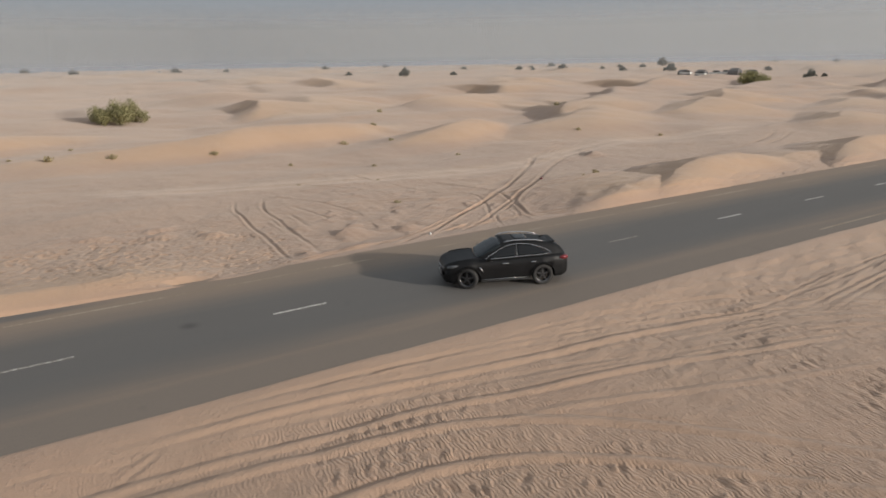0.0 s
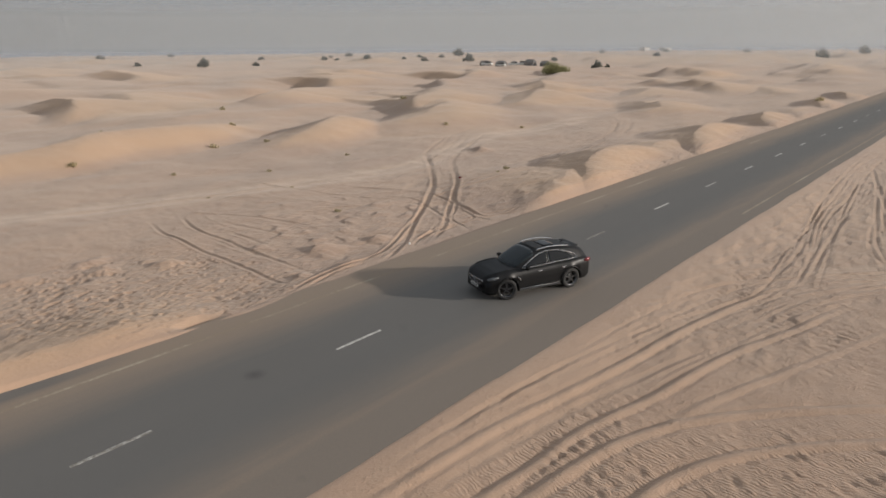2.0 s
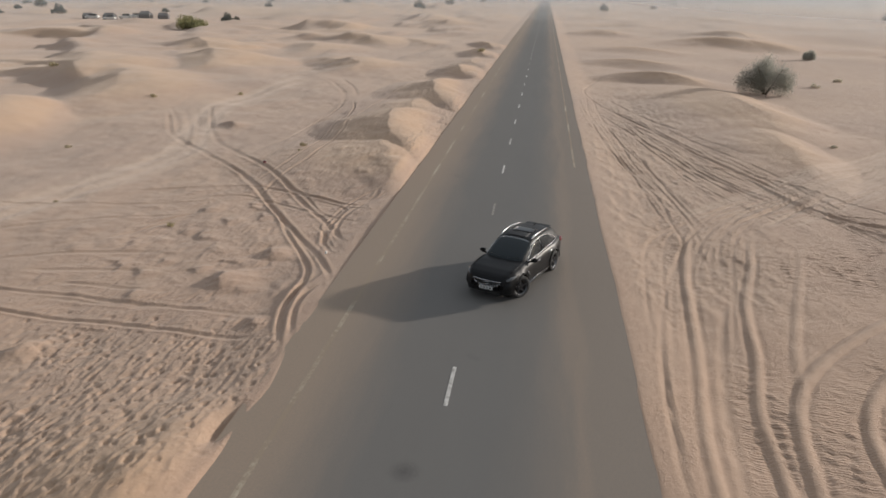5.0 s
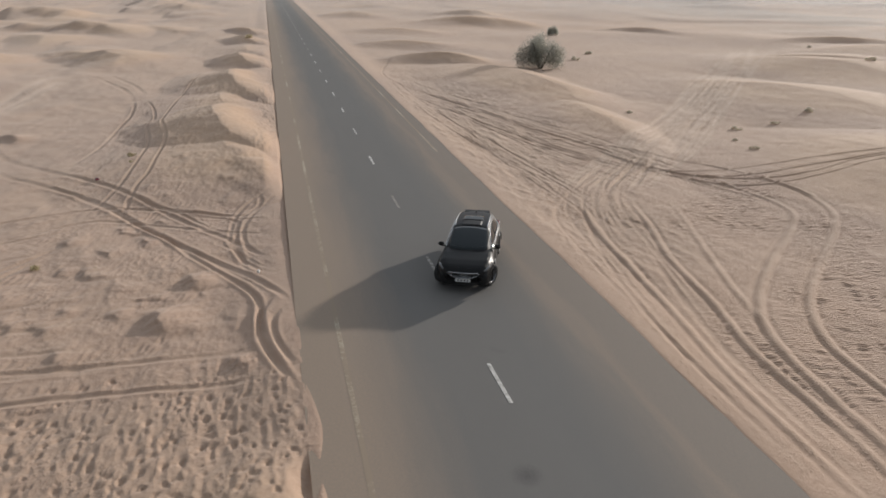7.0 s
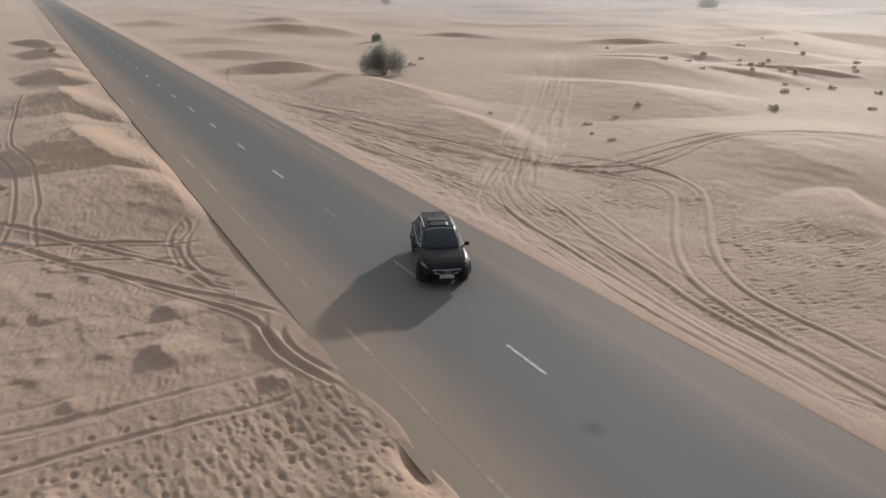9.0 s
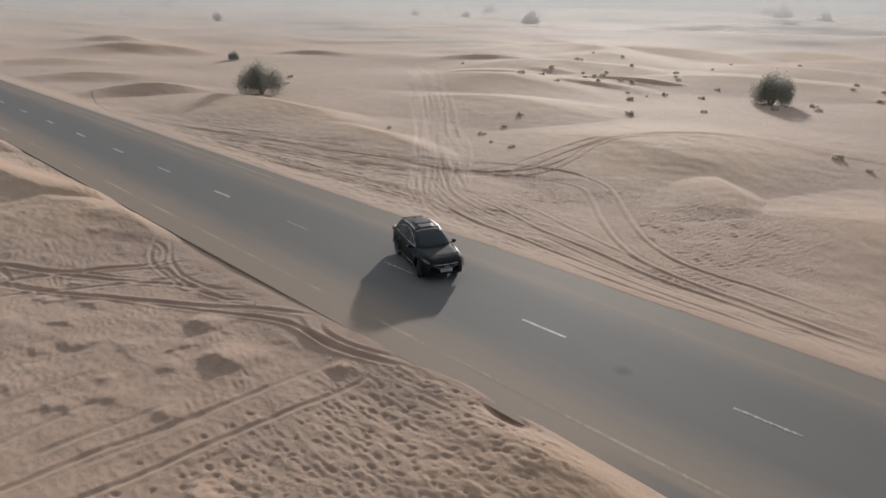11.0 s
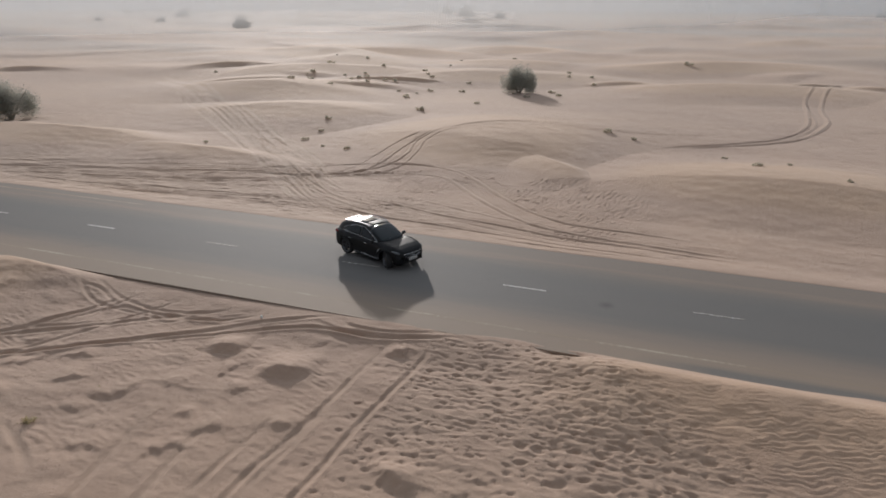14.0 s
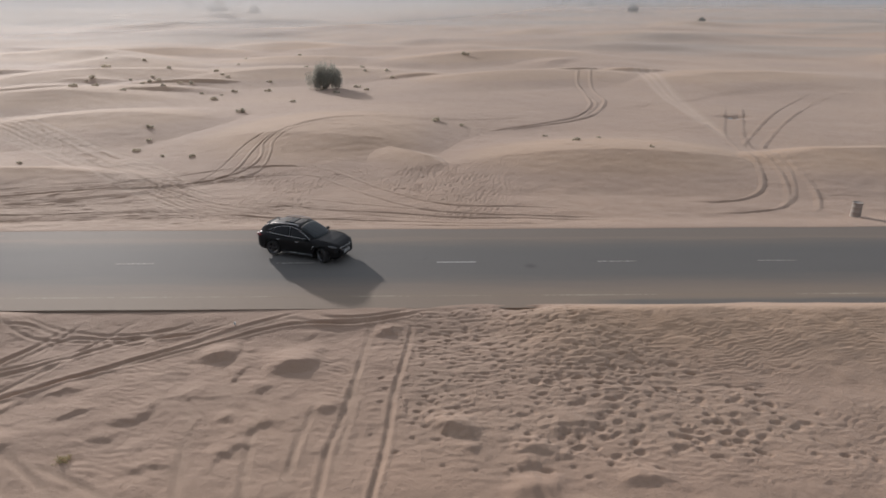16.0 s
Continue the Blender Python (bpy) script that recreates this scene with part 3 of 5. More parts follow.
# more of them further out, larger with distance
blown = np.random.RandomState(31)
for _ in range(64):
    x, y = blown.uniform(-160, 480), 62 + 420 * blown.uniform() ** 1.5
    if math.hypot(x - 205, y - 140) < 70 or math.hypot(x - 150, y - 88) < 35 or math.hypot(x - 8, y - 80) < 26:
        continue
    k = 1 + math.hypot(x, y) / 260
    dune(x, y, blown.uniform(0.6, 1.15) * k, blown.uniform(11, 20) * k, blown.uniform(2.2, 4) * k, blown.uniform(6, 12) * k, blown.uniform(120, 190), blown.uniform(0.05, 0.3))
for _ in range(44):
    x, y = blown.uniform(-220, 420), -92 - 420 * blown.uniform() ** 1.5
    k = 1 + math.hypot(x, y) / 320
    dune(x, y, blown.uniform(0.5, 1.1) * k, blown.uniform(11, 20) * k, blown.uniform(7, 13) * k, blown.uniform(7, 14) * k, blown.uniform(90, 150), blown.uniform(0.05, 0.3))
for _ in range(26):
    x, y = blown.uniform(95, 420), blown.uniform(9, 70) * blown.choice((-1, 1))
    k = 1 + math.hypot(x, y) / 320
    dune(x, y, blown.uniform(0.5, 0.9) * k, blown.uniform(7, 11) * k, blown.uniform(3, 5) * k, min(abs(y) * 0.45, blown.uniform(5, 10) * k), blown.uniform(110, 165), blown.uniform(0.05, 0.25))

for _ in range(16):
    x, y = blown.uniform(-70, 110), blown.uniform(-108, -58)
    if abs(x - 18.3) < 9 and y > -80:
        continue
    dune(x, y, blown.uniform(0.5, 1.0), blown.uniform(9, 15), blown.uniform(2.2, 4.5), blown.uniform(5, 9), blown.uniform(85, 150), blown.uniform(0.0, 0.25))

# wheel tracks
rut([(6.8, 22), (5.6, 18.6), (5.2, 16.4), (5.2, 14.5), (5, 12.8), (4.8, 10), (4.6, 6.3)], 0.3, 0.07)
rut([(4.9, 22), (3.9, 18.6), (3.7, 16.4), (3.5, 14), (3.4, 11.2), (3.1, 8.4), (2.9, 5.5)], 0.3, 0.07)
rut([(6.3, 16.4), (6.1, 13.4), (5.9, 11.1)], 0.3, 0.03)
rut([(43.4, 31.8), (33.7, 26.2), (29.4, 22.1), (25, 17.9), (21.1, 14.4), (15.3, 10.4), (10.4, 7.2), (8.3, 5.9)], 0.4, 0.09)
rut([(47, 29.5), (33.5, 22.6), (27.8, 18.1), (22.6, 13.6), (17.2, 9.8), (14.2, 7.6), (11.6, 6)], 0.4, 0.09)
rut([(45.5, 31.5), (35.3, 25.5), (28.5, 22.8), (23.9, 24), (19.5, 26.4), (9.1, 26)], 0.5, 0.05)
rut([(45.9, 30.4), (34.3, 24.3), (28.1, 21.9)], 0.4, 0.06)
rut([(17.5, 21.6), (18.9, 17.4), (19.6, 13.6), (18.4, 10.1), (16.6, 5.6)], 0.35, 0.06)
rut([(16, 17.3), (17.9, 13.4), (15.1, 7.9), (14.2, 6.1)], 0.35, 0.05)
rut([(15.8, 5.8), (15.4, 7.1), (13.8, 7.4), (12, 7.1), (10.3, 6.2), (9.9, 5.4)], 0.3, 0.06)
rut([(27.8, 20.6), (23.8, 16.7), (19, 13.1), (14.8, 10.1), (10.8, 7.2), (8.4, 5.8), (6.3, 4.9)], 0.32, 0.08)
rut([(28.1, 18.1), (23.1, 13.9), (19.7, 11.5), (18.4, 9.8), (16.6, 5.8)], 0.35, 0.06)
rut([(22.6, 13.8), (18.1, 10), (15.7, 8.3), (14.6, 5.9)], 0.3, 0.05)
rut([(21, 5.3), (18.2, 7.2), (15.6, 7.6), (13.5, 7.5), (11.5, 6.8), (10.1, 5.7)], 0.3, 0.06)
rut([(20, 5.3), (17.4, 6.6), (15.2, 7.1), (13, 6.8), (11, 5.7)], 0.3, 0.05)
rut([(8.5, 5.8), (6.8, 6.3), (5.3, 6.2), (3.8, 5.9), (2.3, 5.4), (1.5, 5)], 0.35, 0.08)
rut([(7.2, 5.2), (6.7, 5.8), (5.2, 5.9), (3.4, 5.4), (1.9, 5)], 0.3, 0.06)
rut([(16.9, 11.2), (15.4, 10.4), (12.9, 9.1), (9.9, 7.3), (7.8, 6.4), (5, 6.3), (2.3, 5.4)], 0.3, 0.09)
rut([(17.7, 9.9), (17.3, 8.5), (16.5, 7.4), (14.7, 7.4), (11.5, 7), (9.8, 6.7)], 0.3, 0.07)
rut([(19.8, 6.4), (18.4, 6.4), (16.7, 7.4)], 0.3, 0.06)
rut([(16.9, 9.1), (16.8, 7.4), (16.2, 5.8)], 0.25, 0.05)
rut([(16.1, 9.1), (15.1, 7.4), (14.3, 5.9)], 0.25, 0.05)
rut([(14.3, 8.3), (12.6, 7.2), (10.6, 6.2)], 0.25, 0.05)
rut([(69.5, 25.8), (63.2, 21.9), (54.1, 18)], 0.5, 0.09)
rut([(69, 23), (61.2, 19.3), (53.6, 16.7)], 0.5, 0.09)
rut([(-8.4, -6.2), (-6.9, -6.2), (-5.9, -6.7), (-4.9, -6.4), (-4, -6.1)], 0.25, 0.05)
rut([(-6.3, -7.6), (-5.3, -6.9), (-4.4, -6.2)], 0.25, 0.05)
rut([(21.6, -16.3), (24.7, -14.7), (31.5, -12.7), (41.5, -10.3), (52.3, -7.6), (61.8, -6.6), (74.1, -9.4), (78.5, -11.8)], 0.4, 0.09)
rut([(19.2, -15.7), (22.6, -13.3), (28.1, -11.4), (38.8, -8.9), (48.7, -6.9)], 0.4, 0.08)
rut([(29.6, -16.1), (36.3, -14), (45.6, -10.9), (58.1, -8.2)], 0.35, 0.06)
rut([(16.9, -10.5), (24.2, -17.2), (36.1, -27.7), (54.3, -43.7), (76.3, -61.7)], 0.5, -0.035)
rut([(16.1, -11.9), (24.9, -19.5), (40.1, -33.7), (57.5, -49.6), (79.1, -66.7)], 0.5, -0.035)
rut([(16.6, -11.1), (26.8, -19.9), (43.5, -35), (75.8, -62.7)], 0.5, -0.035)
rut([(18.7, -14.8), (29.2, -24.3), (48.9, -43.1), (61.8, -55.3)], 0.4, -0.035)
rut([(30.3, -10.9), (26.6, -14.5), (22.1, -18.3), (17.5, -20.3), (10.5, -20.5)], 0.45, 0.06)
rut([(8.5, 25.2), (11, 22.4), (13.1, 18.7), (14.7, 13.9)], 0.35, 0.045)
rut([(14.4, 26.7), (15.1, 22.4), (16.1, 16.7), (17.5, 13.2)], 0.35, 0.045)
rut([(6.3, 22.5), (8.5, 18.2), (10, 12.4)], 0.35, 0.045)
rut([(7.8, 12), (7.6, 14.2), (6.9, 18.2)], 0.35, 0.045)
rut([(14, 14.8), (11.6, 16), (10.4, 16.9)], 0.35, 0.045)
rut([(4.9, 15.4), (4.8, 12.4), (4.6, 9.7)], 0.35, 0.045)
rut([(6.1, 15.7), (6.3, 13)], 0.35, 0.045)
rut([(15, 14.3), (13.3, 15.6), (12.4, 16.3)], 0.35, 0.045)

rut_bundle([(56, -6.8), (43.7, -9.8), (35.5, -12.2), (28.3, -13.8), (23.1, -15.3), (19.4, -16.6), (15.5, -17.6), (11.5, -18.6)], 13, 1.7, 3, 0.24, 0.07)
rut_bundle([(44, -8.6), (32, -10.2), (24, -11.6), (19, -13.5), (15, -15)], 6, 1.0, 5, 0.22, 0.075)
rut_bundle([(17, -11), (25, -18.6), (36.1, -29), (48, -39.5), (62, -52)], 18, 3.6, 8, 0.28, -0.06)
rut_bundle([(44, -36), (36, -29), (27, -20), (20.5, -13.6), (15, -10), (9, -8.2), (3, -7.2), (-4, -6.4)], 7, 1.5, 15, 0.24, 0.05)
rut_bundle([(30, -20), (24, -15.4), (19, -10.6), (14.5, -7.4), (9, -6.2), (4, -5.7)], 4, 0.7, 19, 0.2, 0.055)

rut([(68.7, 28.0), (54.6, 28.9), (46.5, 29.0), (36, 26), (28.8, 23.4), (21, 23.2), (12.8, 24.6), (6, 26.6), (-4, 29)], 1.3, -0.03)
rut([(66, 26.4), (54, 27.2), (46.5, 27.4), (36, 24.4), (28.8, 21.8), (21, 21.7), (12.8, 23.1), (6, 25.2), (-4, 27.6)], 1.3, -0.03)
rut([(45.6, 32.9), (38, 28), (33, 25.3), (29.5, 22), (26.5, 19)], 0.45, 0.07)
rut([(45.1, 28.4), (38.2, 26), (33.6, 25.3), (30.3, 24.8)], 0.45, 0.06)

rut([(19.4, -17.0), (15.8, -18), (12.4, -18.2), (10.4, -17.2), (6.9, -13.3), (4.7, -11.1), (2.8, -9.7), (1.0, -9.0), (-1.2, -8.6), (-4.3, -8.2), (-9, -7.9)], 0.5, 0.074)
rut([(18.6, -20.0), (14.6, -20.5), (11.2, -19.8), (9, -18.1), (4.8, -13.4), (2.6, -11.5), (0.7, -10.6), (-1.2, -10.3), (-3.1, -10.2), (-7, -9.6)], 0.5, 0.074)
rut([(16, -11.8), (13.5, -11.1), (11.5, -10.6), (8, -9.5), (4.1, -8.8), (1.2, -8.1), (-1.4, -7.9), (-5, -7.5), (-9, -7.3)], 0.46, 0.074)
rut([(15, -13.5), (11.9, -12.6), (7.4, -11), (4, -9.9), (1, -9.3)], 0.46, 0.045)
rut([(17, -9.2), (13.8, -8.6), (10.4, -7.9), (4.1, -7.1), (0.2, -6.5), (-2.2, -6.3), (-6.5, -6.1)], 0.46, 0.074)
rut([(4.6, -6.1), (3, -5.9), (0.6, -5.7), (-1.7, -5.6), (-4, -5.6)], 0.3, 0.085)
rut([(9.5, -9.3), (6.5, -8.4), (2.5, -7.5), (-1, -7.0), (-5, -6.7)], 0.36, 0.05)
rut([(26, -14), (20.5, -16), (17.2, -19), (16.4, -23), (17.0, -27), (15.8, -31.8), (13, -35.5), (9.5, -37.8), (4, -38.8), (-2, -40), (-9, -42)], 0.42, 0.08)
rut([(24, -14.6), (18.6, -17.2), (17.6, -20), (17.5, -25), (17.0, -29), (15.2, -33.4), (12, -37.4), (6.5, -39.8), (0, -41)], 0.42, 0.08)
rut([(22, -14.3), (16.6, -17.8), (15.6, -20.4), (15.8, -24), (16.2, -27.5), (14.8, -31.6), (12, -34.4), (8.5, -36.6)], 0.36, 0.07)
rut([(30, -11.6), (25.2, -12.6), (21.5, -14.6), (19.2, -18), (18.8, -22.5), (18.4, -27.5), (16.8, -32)], 0.36, 0.08)
rut_bundle([(56, -6.6), (46, -6.7), (36, -7.3), (28, -8.0), (21, -8.8), (15, -9.2), (11, -8.6)], 9, 1.3, 4, 0.22, 0.08)

rut([(-56.0, -62.3), (-52.7, -62.4), (-48.2, -60.2), (-38.1, -48.0), (-27.5, -31.7), (-23.9, -25.4)], 0.45, 0.13)
rut([(-56.6, -61.5), (-50.6, -58.6), (-44.5, -52.5), (-36.8, -42.5), (-27.2, -28.1), (-25.4, -23.4)], 0.45, 0.13)
rut([(-33.5, -52.8), (-28.9, -41.5), (-25.4, -32.7), (-23.7, -25.7), (-22.6, -19.4), (-20.7, -14.2), (-18.7, -11.8), (-16.2, -10.9), (-13.8, -11.4)], 0.5, 0.11)
rut([(-34.2, -49.6), (-29.8, -39.0), (-26.5, -30.8), (-24.4, -23.4), (-23.4, -17.5), (-21.8, -12.7), (-19.7, -9.5), (-17.1, -8.6), (-14.2, -8.4)], 0.5, 0.11)
rut([(-24.7, -25.7), (-24.7, -22.0), (-23.7, -16.3), (-21.4, -11.3), (-18.7, -8.3)], 0.45, 0.1)
rut([(-26.4, -26.5), (-25.5, -21.3), (-24.6, -16.3), (-23.5, -12.2), (-21.6, -8.6), (-20.3, -8.0)], 0.5, 0.11)
rut([(-18.2, -47.1), (-27.0, -51.4), (-38.1, -60.5), (-48.5, -65.0), (-58.1, -62.2)], 0.5, 0.12)
rut([(-19.5, -48.5), (-28.3, -53.6), (-39.1, -62.8), (-48.6, -70.0)], 0.5, 0.12)
rut([(-32.1, -90.1), (-28.5, -66.1), (-26.0, -45.5), (-25.1, -32.7)], 0.8, -0.03)
rut([(-34.6, -90.0), (-30.1, -63.9), (-26.9, -45.5), (-24.7, -29.9)], 0.8, -0.03)
rut([(-33.2, -90.0), (-29.4, -66.1), (-26.2, -44.1), (-25.1, -31.8)], 0.8, -0.03)
rut([(-34.6, -38.9), (-31.8, -33.6), (-29.5, -28.1)], 0.4, 0.06)
rut([(-35.5, -37.7), (-32.8, -32.5), (-31.7, -28.9)], 0.4, 0.06)
rut([(-36.2, -35.5), (-33.1, -28.8), (-32.4, -25.2)], 0.4, 0.06)
rut([(-23.5, -11.7), (-24.9, -12.0), (-27.5, -11.3)], 0.4, 0.06)
rut([(-31.8, -103.2), (-25.8, -90.3), (-21.7, -83.0), (-18.7, -71.0), (-17.6, -60.3), (-16.3, -50.1), (-13.5, -43.1), (-10.5, -39.5), (-5.9, -36.3), (-1.8, -34.3)], 0.6, 0.13)
rut([(-51.1, -86.8), (-40.9, -93.1), (-30.9, -93.5), (-26.3, -89.0), (-22.5, -79.5), (-19.6, -64.3), (-18.7, -53.2), (-15.7, -44.4), (-12.1, -39.5), (-7.1, -36.2), (-3.8, -34.8)], 0.6, 0.13)
rut([(-18.3, -68.7), (-17.8, -58.5), (-17.0, -50.1), (-14.0, -42.4)], 0.5, 0.1)

# two tracks over the lee of the verge dunes, and the arc that joins them
rut([(17, 12.6), (22.5, 12.6), (24.8, 12.3), (28.9, 12.3), (33.1, 12.4), (38.2, 13.3), (40.8, 13.5), (46.5, 13.5), (57.6, 12.9), (72.2, 12.0)], 0.27, 0.06)
rut([(18, 14.4), (21.7, 13.7), (24.4, 13.4), (28.9, 13.3), (33.1, 13.5), (38.0, 14.3), (41.0, 14.2), (46.9, 15.2), (51.3, 16.6)], 0.27, 0.06)
rut([(67.7, 25.1), (63.9, 21.6), (55.7, 18.7), (49.7, 17.1), (43.7, 16.4), (38.0, 16.5), (32.6, 16.6), (26, 17.6)], 0.3, 0.06)

# hollows and little mounds by the verge
pit(-30.0, -41.3, 1.1, 0.25, 15, 1.7)
dune(32.7, 10.6, 0.3, 1.0, 0.5, 0.6, 120, 0.1)
dune(20.2, 10.9, 0.22, 1.0, 0.4, 0.8, 110, 0.1)
dune(37.4, 22.9, 0.3, 1.6, 0.6, 1.0, 130, 0.1)
dune(7.15, 9.5, 0.25, 1.8, 0.5, 0.62, 103, -0.1)
dune(10.15, 8.75, 0.22, 1.3, 0.42, 0.46, 103, -0.1)
dune(1.40, 13.25, 0.23, 1.1, 0.34, 0.58, 66, 0.0)
dune(-1.1, 14.4, 0.119, 0.8, 0.39, 0.54, 95, 0.1)
dune(-0.7, 15.0, 0.091, 0.6, 0.3, 0.39, 110, 0.1)
dune(-4.0, 15.8, 0.119, 0.8, 0.34, 0.6, 85, 0.1)
dune(-0.9, 16.1, 0.14, 0.9, 0.46, 0.63, 100, 0.1)
dune(-2.2, 13.1, 0.084, 0.9, 0.57, 0.75, 100, 0.1)
dune(0.9, 14.3, 0.07, 0.5, 0.23, 0.3, 100, 0.1)
dune(-1.8, 14.7, 0.07, 0.5, 0.23, 0.38, 95, 0.1)
lumps = np.random.RandomState(12)
for x, y in ((10.4, 11.5), (8.7, 12.7), (13.8, 12.4), (12.3, 13.7), (10.3, 15.0), (8.2, 14.3), (7.5, 13.0), (5.6, 12.2), (16.3, 12.2), (17.5, 10.8), (15.2, 14.2), (9.4, 17.2), (13.5, 17.5), (18.5, 13.5), (6.4, 16.4), (11.6, 12.6), (14.8, 11.0), (8.0, 11.0)):
    dune(x, y, lumps.uniform(0.04, 0.09), lumps.uniform(0.6, 1.3), lumps.uniform(0.16, 0.3), lumps.uniform(0.25, 0.6), lumps.uniform(70, 165), lumps.uniform(-0.3, 0.4))
dune(4.0, 6.9, 0.12, 0.6, 0.3, 0.4, 118, 0.2)
pit(-1.7, 5.30, 0.30, 0.26, -4, 3.2)


def spread(lo, hi, gap):
    return np.arange(lo, hi, gap)


def reach(start, far_end, gap, growth):
    out, x, g = [], start, gap
    while x < far_end:
        g = min(g * growth, 90.0)
        x += g
        out.append(x)
    return np.array(out)


def grid_lines(bands, lo_end, hi_end, growth):
    mid = np.concatenate([spread(*b) for b in bands] + [np.array([bands[-1][1]])])
    left = bands[0][0] - reach(0, bands[0][0] - lo_end, bands[0][2], growth)[::-1]
    right = bands[-1][1] + reach(0, hi_end - bands[-1][1], bands[-1][2], growth)
    return np.concatenate([left, mid, right])


def build_ground():
    xs = grid_lines([(-42, -24, 0.24), (-24, -15, 0.2), (-15, -12, 0.1), (-12, 4, 0.062), (4, 19, 0.075), (19, 20, 0.1), (20, 48, 0.17), (48, 110, 0.4)], -3600, 3600, 1.045)
    ys = grid_lines([(-320, -260, 5.0), (-260, -150, 3.5), (-150, -100, 1.4), (-100, -60, 0.6), (-60, -46, 0.3), (-46, -22, 0.18), (-22, -13, 0.11), (-13, -5.9, 0.08), (-5.9, -4.3, 0.09), (-4.3, 4.3, 1.43), (4.3, 11.6, 0.046), (11.6, 16, 0.064), (16, 17, 0.1), (17, 34, 0.22), (34, 60, 0.4)], -3600, 3600, 1.04)
    nx, ny = len(xs), len(ys)
    X, Y = np.meshgrid(xs, ys)
    X, Y = X.ravel(), Y.ravel()
    z, churn, ripple, fresh, swept = land(X, Y)
    gravel = np.exp(-((Y + 286) / 11) ** 2) + np.exp(-((Y - 301 - 0.22 * X - 0.0008 * X * X) / 9) ** 2)
    # scrubby grey flats behind the -y dunes
    gravel = np.clip(gravel + step(70, 130, -Y) * np.clip(0.22 + 2.0 * fbm(X / 80 + 5, Y / 26, 3), 0, 0.75), 0, 1)
    me = bpy.data.meshes.new("ground")
    me.vertices.add(nx * ny)
    me.vertices.foreach_set("co", np.stack([X, Y, z], 1).astype(np.float32).ravel())
    i = (np.arange(ny - 1)[:, None] * nx + np.arange(nx - 1)[None, :]).ravel()
    quads = np.stack([i, i + 1, i + nx + 1, i + nx], 1).astype(np.int32)
    me.loops.add(quads.size)
    me.loops.foreach_set("vertex_index", quads.ravel())
    me.polygons.add(len(quads))
    me.polygons.foreach_set("loop_start", np.arange(0, quads.size, 4, dtype=np.int32))
    me.polygons.foreach_set("use_smooth", np.ones(len(quads), dtype=bool))
    me.update(calc_edges=True)
    for key, values in (("churn", churn), ("ripple", ripple), ("fresh", fresh), ("swept", swept), ("gravel", gravel)):
        me.attributes.new(key, "FLOAT", "POINT").data.foreach_set("value", values.astype(np.float32))
    me.materials.append(SAND)
    return tagged(new("ground", me), "pale tan desert sand with ripples, ruts and low dunes", "desert sand", kind="structure")


ground = build_ground()


# ---- the road ----
def strip(name, x0, x1, y0, y1, top, thick, mat, gap=40.0):
    """A slab along x, in lengths that follow the fall of the land."""
    xs = np.arange(x0, x1, gap).tolist() + [x1]
    verts, faces = [], []
    for x in xs:
        zz = top - 2.2e-6 * (x - 5) ** 2
        verts += [(x, y0, zz - thick), (x, y0, zz), (x, y1, zz), (x, y1, zz - thick)]
    for i in range(len(xs) - 1):
        a = i * 4
        for k in range(4):
            q = (k + 1) % 4
            faces.append((a + k, a + q, a + 4 + q, a + 4 + k))
    faces += [(0, 1, 2, 3), tuple(len(verts) - 4 + k for k in (3, 2, 1, 0))]
    return mesh_from(name, verts, faces, mat, False)


road = tagged(new("road", strip("road", -2500, 2500, -5.2, 5.2, 0.0, 0.18, ASPHALT)), "straight grey asphalt road with sand blown over its edges", "road", kind="structure")
for k in range(-12, 50):
    dash_mesh = strip("lane_dash", 8.0 * k, 8.0 * k + 1.95, -0.055, 0.055, 0.006, 0.005, LINE, 4)
    tagged(new("lane_dash", dash_mesh), "worn white painted dash in the middle of the road", "road marking", "centre line dashes", "structure")
tagged(new("edge_line", strip("edge_line", -400, 600, 3.89, 4.03, 0.002, 0.001, EDGE_LINE)), "faded edge line half hidden by blown sand", "road marking", kind="structure")
tagged(new("edge_line", strip("edge_line", 26, 300, -4.3, -4.18, 0.002, 0.001, EDGE_LINE)), "faded edge line half hidden by blown sand", "road marking", kind="structure")


# ---- the car ----
def lerp_table(table, x):
    xs, vs = zip(*table)
    return float(np.interp(x, xs, vs))


WB, TYRE_R = 2.885, 0.395
FRONT, REAR = 2.32, -2.50


def car_half_width(x):
    return lerp_table([(-2.50, 0.66), (-2.44, 0.76), (-2.25, 0.86), (-1.9, 0.925), (-1.44, 0.965), (-0.8, 0.935), (0.5, 0.93), (1.0, 0.945), (1.44, 0.965), (1.85, 0.93), (2.12, 0.83), (2.26, 0.70), (2.32, 0.56)], x)


def car_top(x):
    return lerp_table([(-2.50, 0.93), (-2.44, 1.04), (-2.3, 1.13), (-1.8, 1.17), (-1.0, 1.14), (0.0, 1.10), (0.9, 1.09), (1.3, 1.085), (1.8, 1.03), (2.1, 0.95), (2.25, 0.86), (2.32, 0.74)], x)


def car_bottom(x):
    z = lerp_table([(-2.50, 0.47), (-2.4, 0.36), (-2.2, 0.29), (-1.0, 0.27), (1.9, 0.27), (2.2, 0.26), (2.32, 0.33)], x)
    for ax in (-WB / 2, WB / 2):
        d = abs(x - ax)
        if d < 0.47:
            z = max(z, TYRE_R + math.sqrt(max(0.0, 0.47 ** 2 - d * d)) * 0.98)
    return z


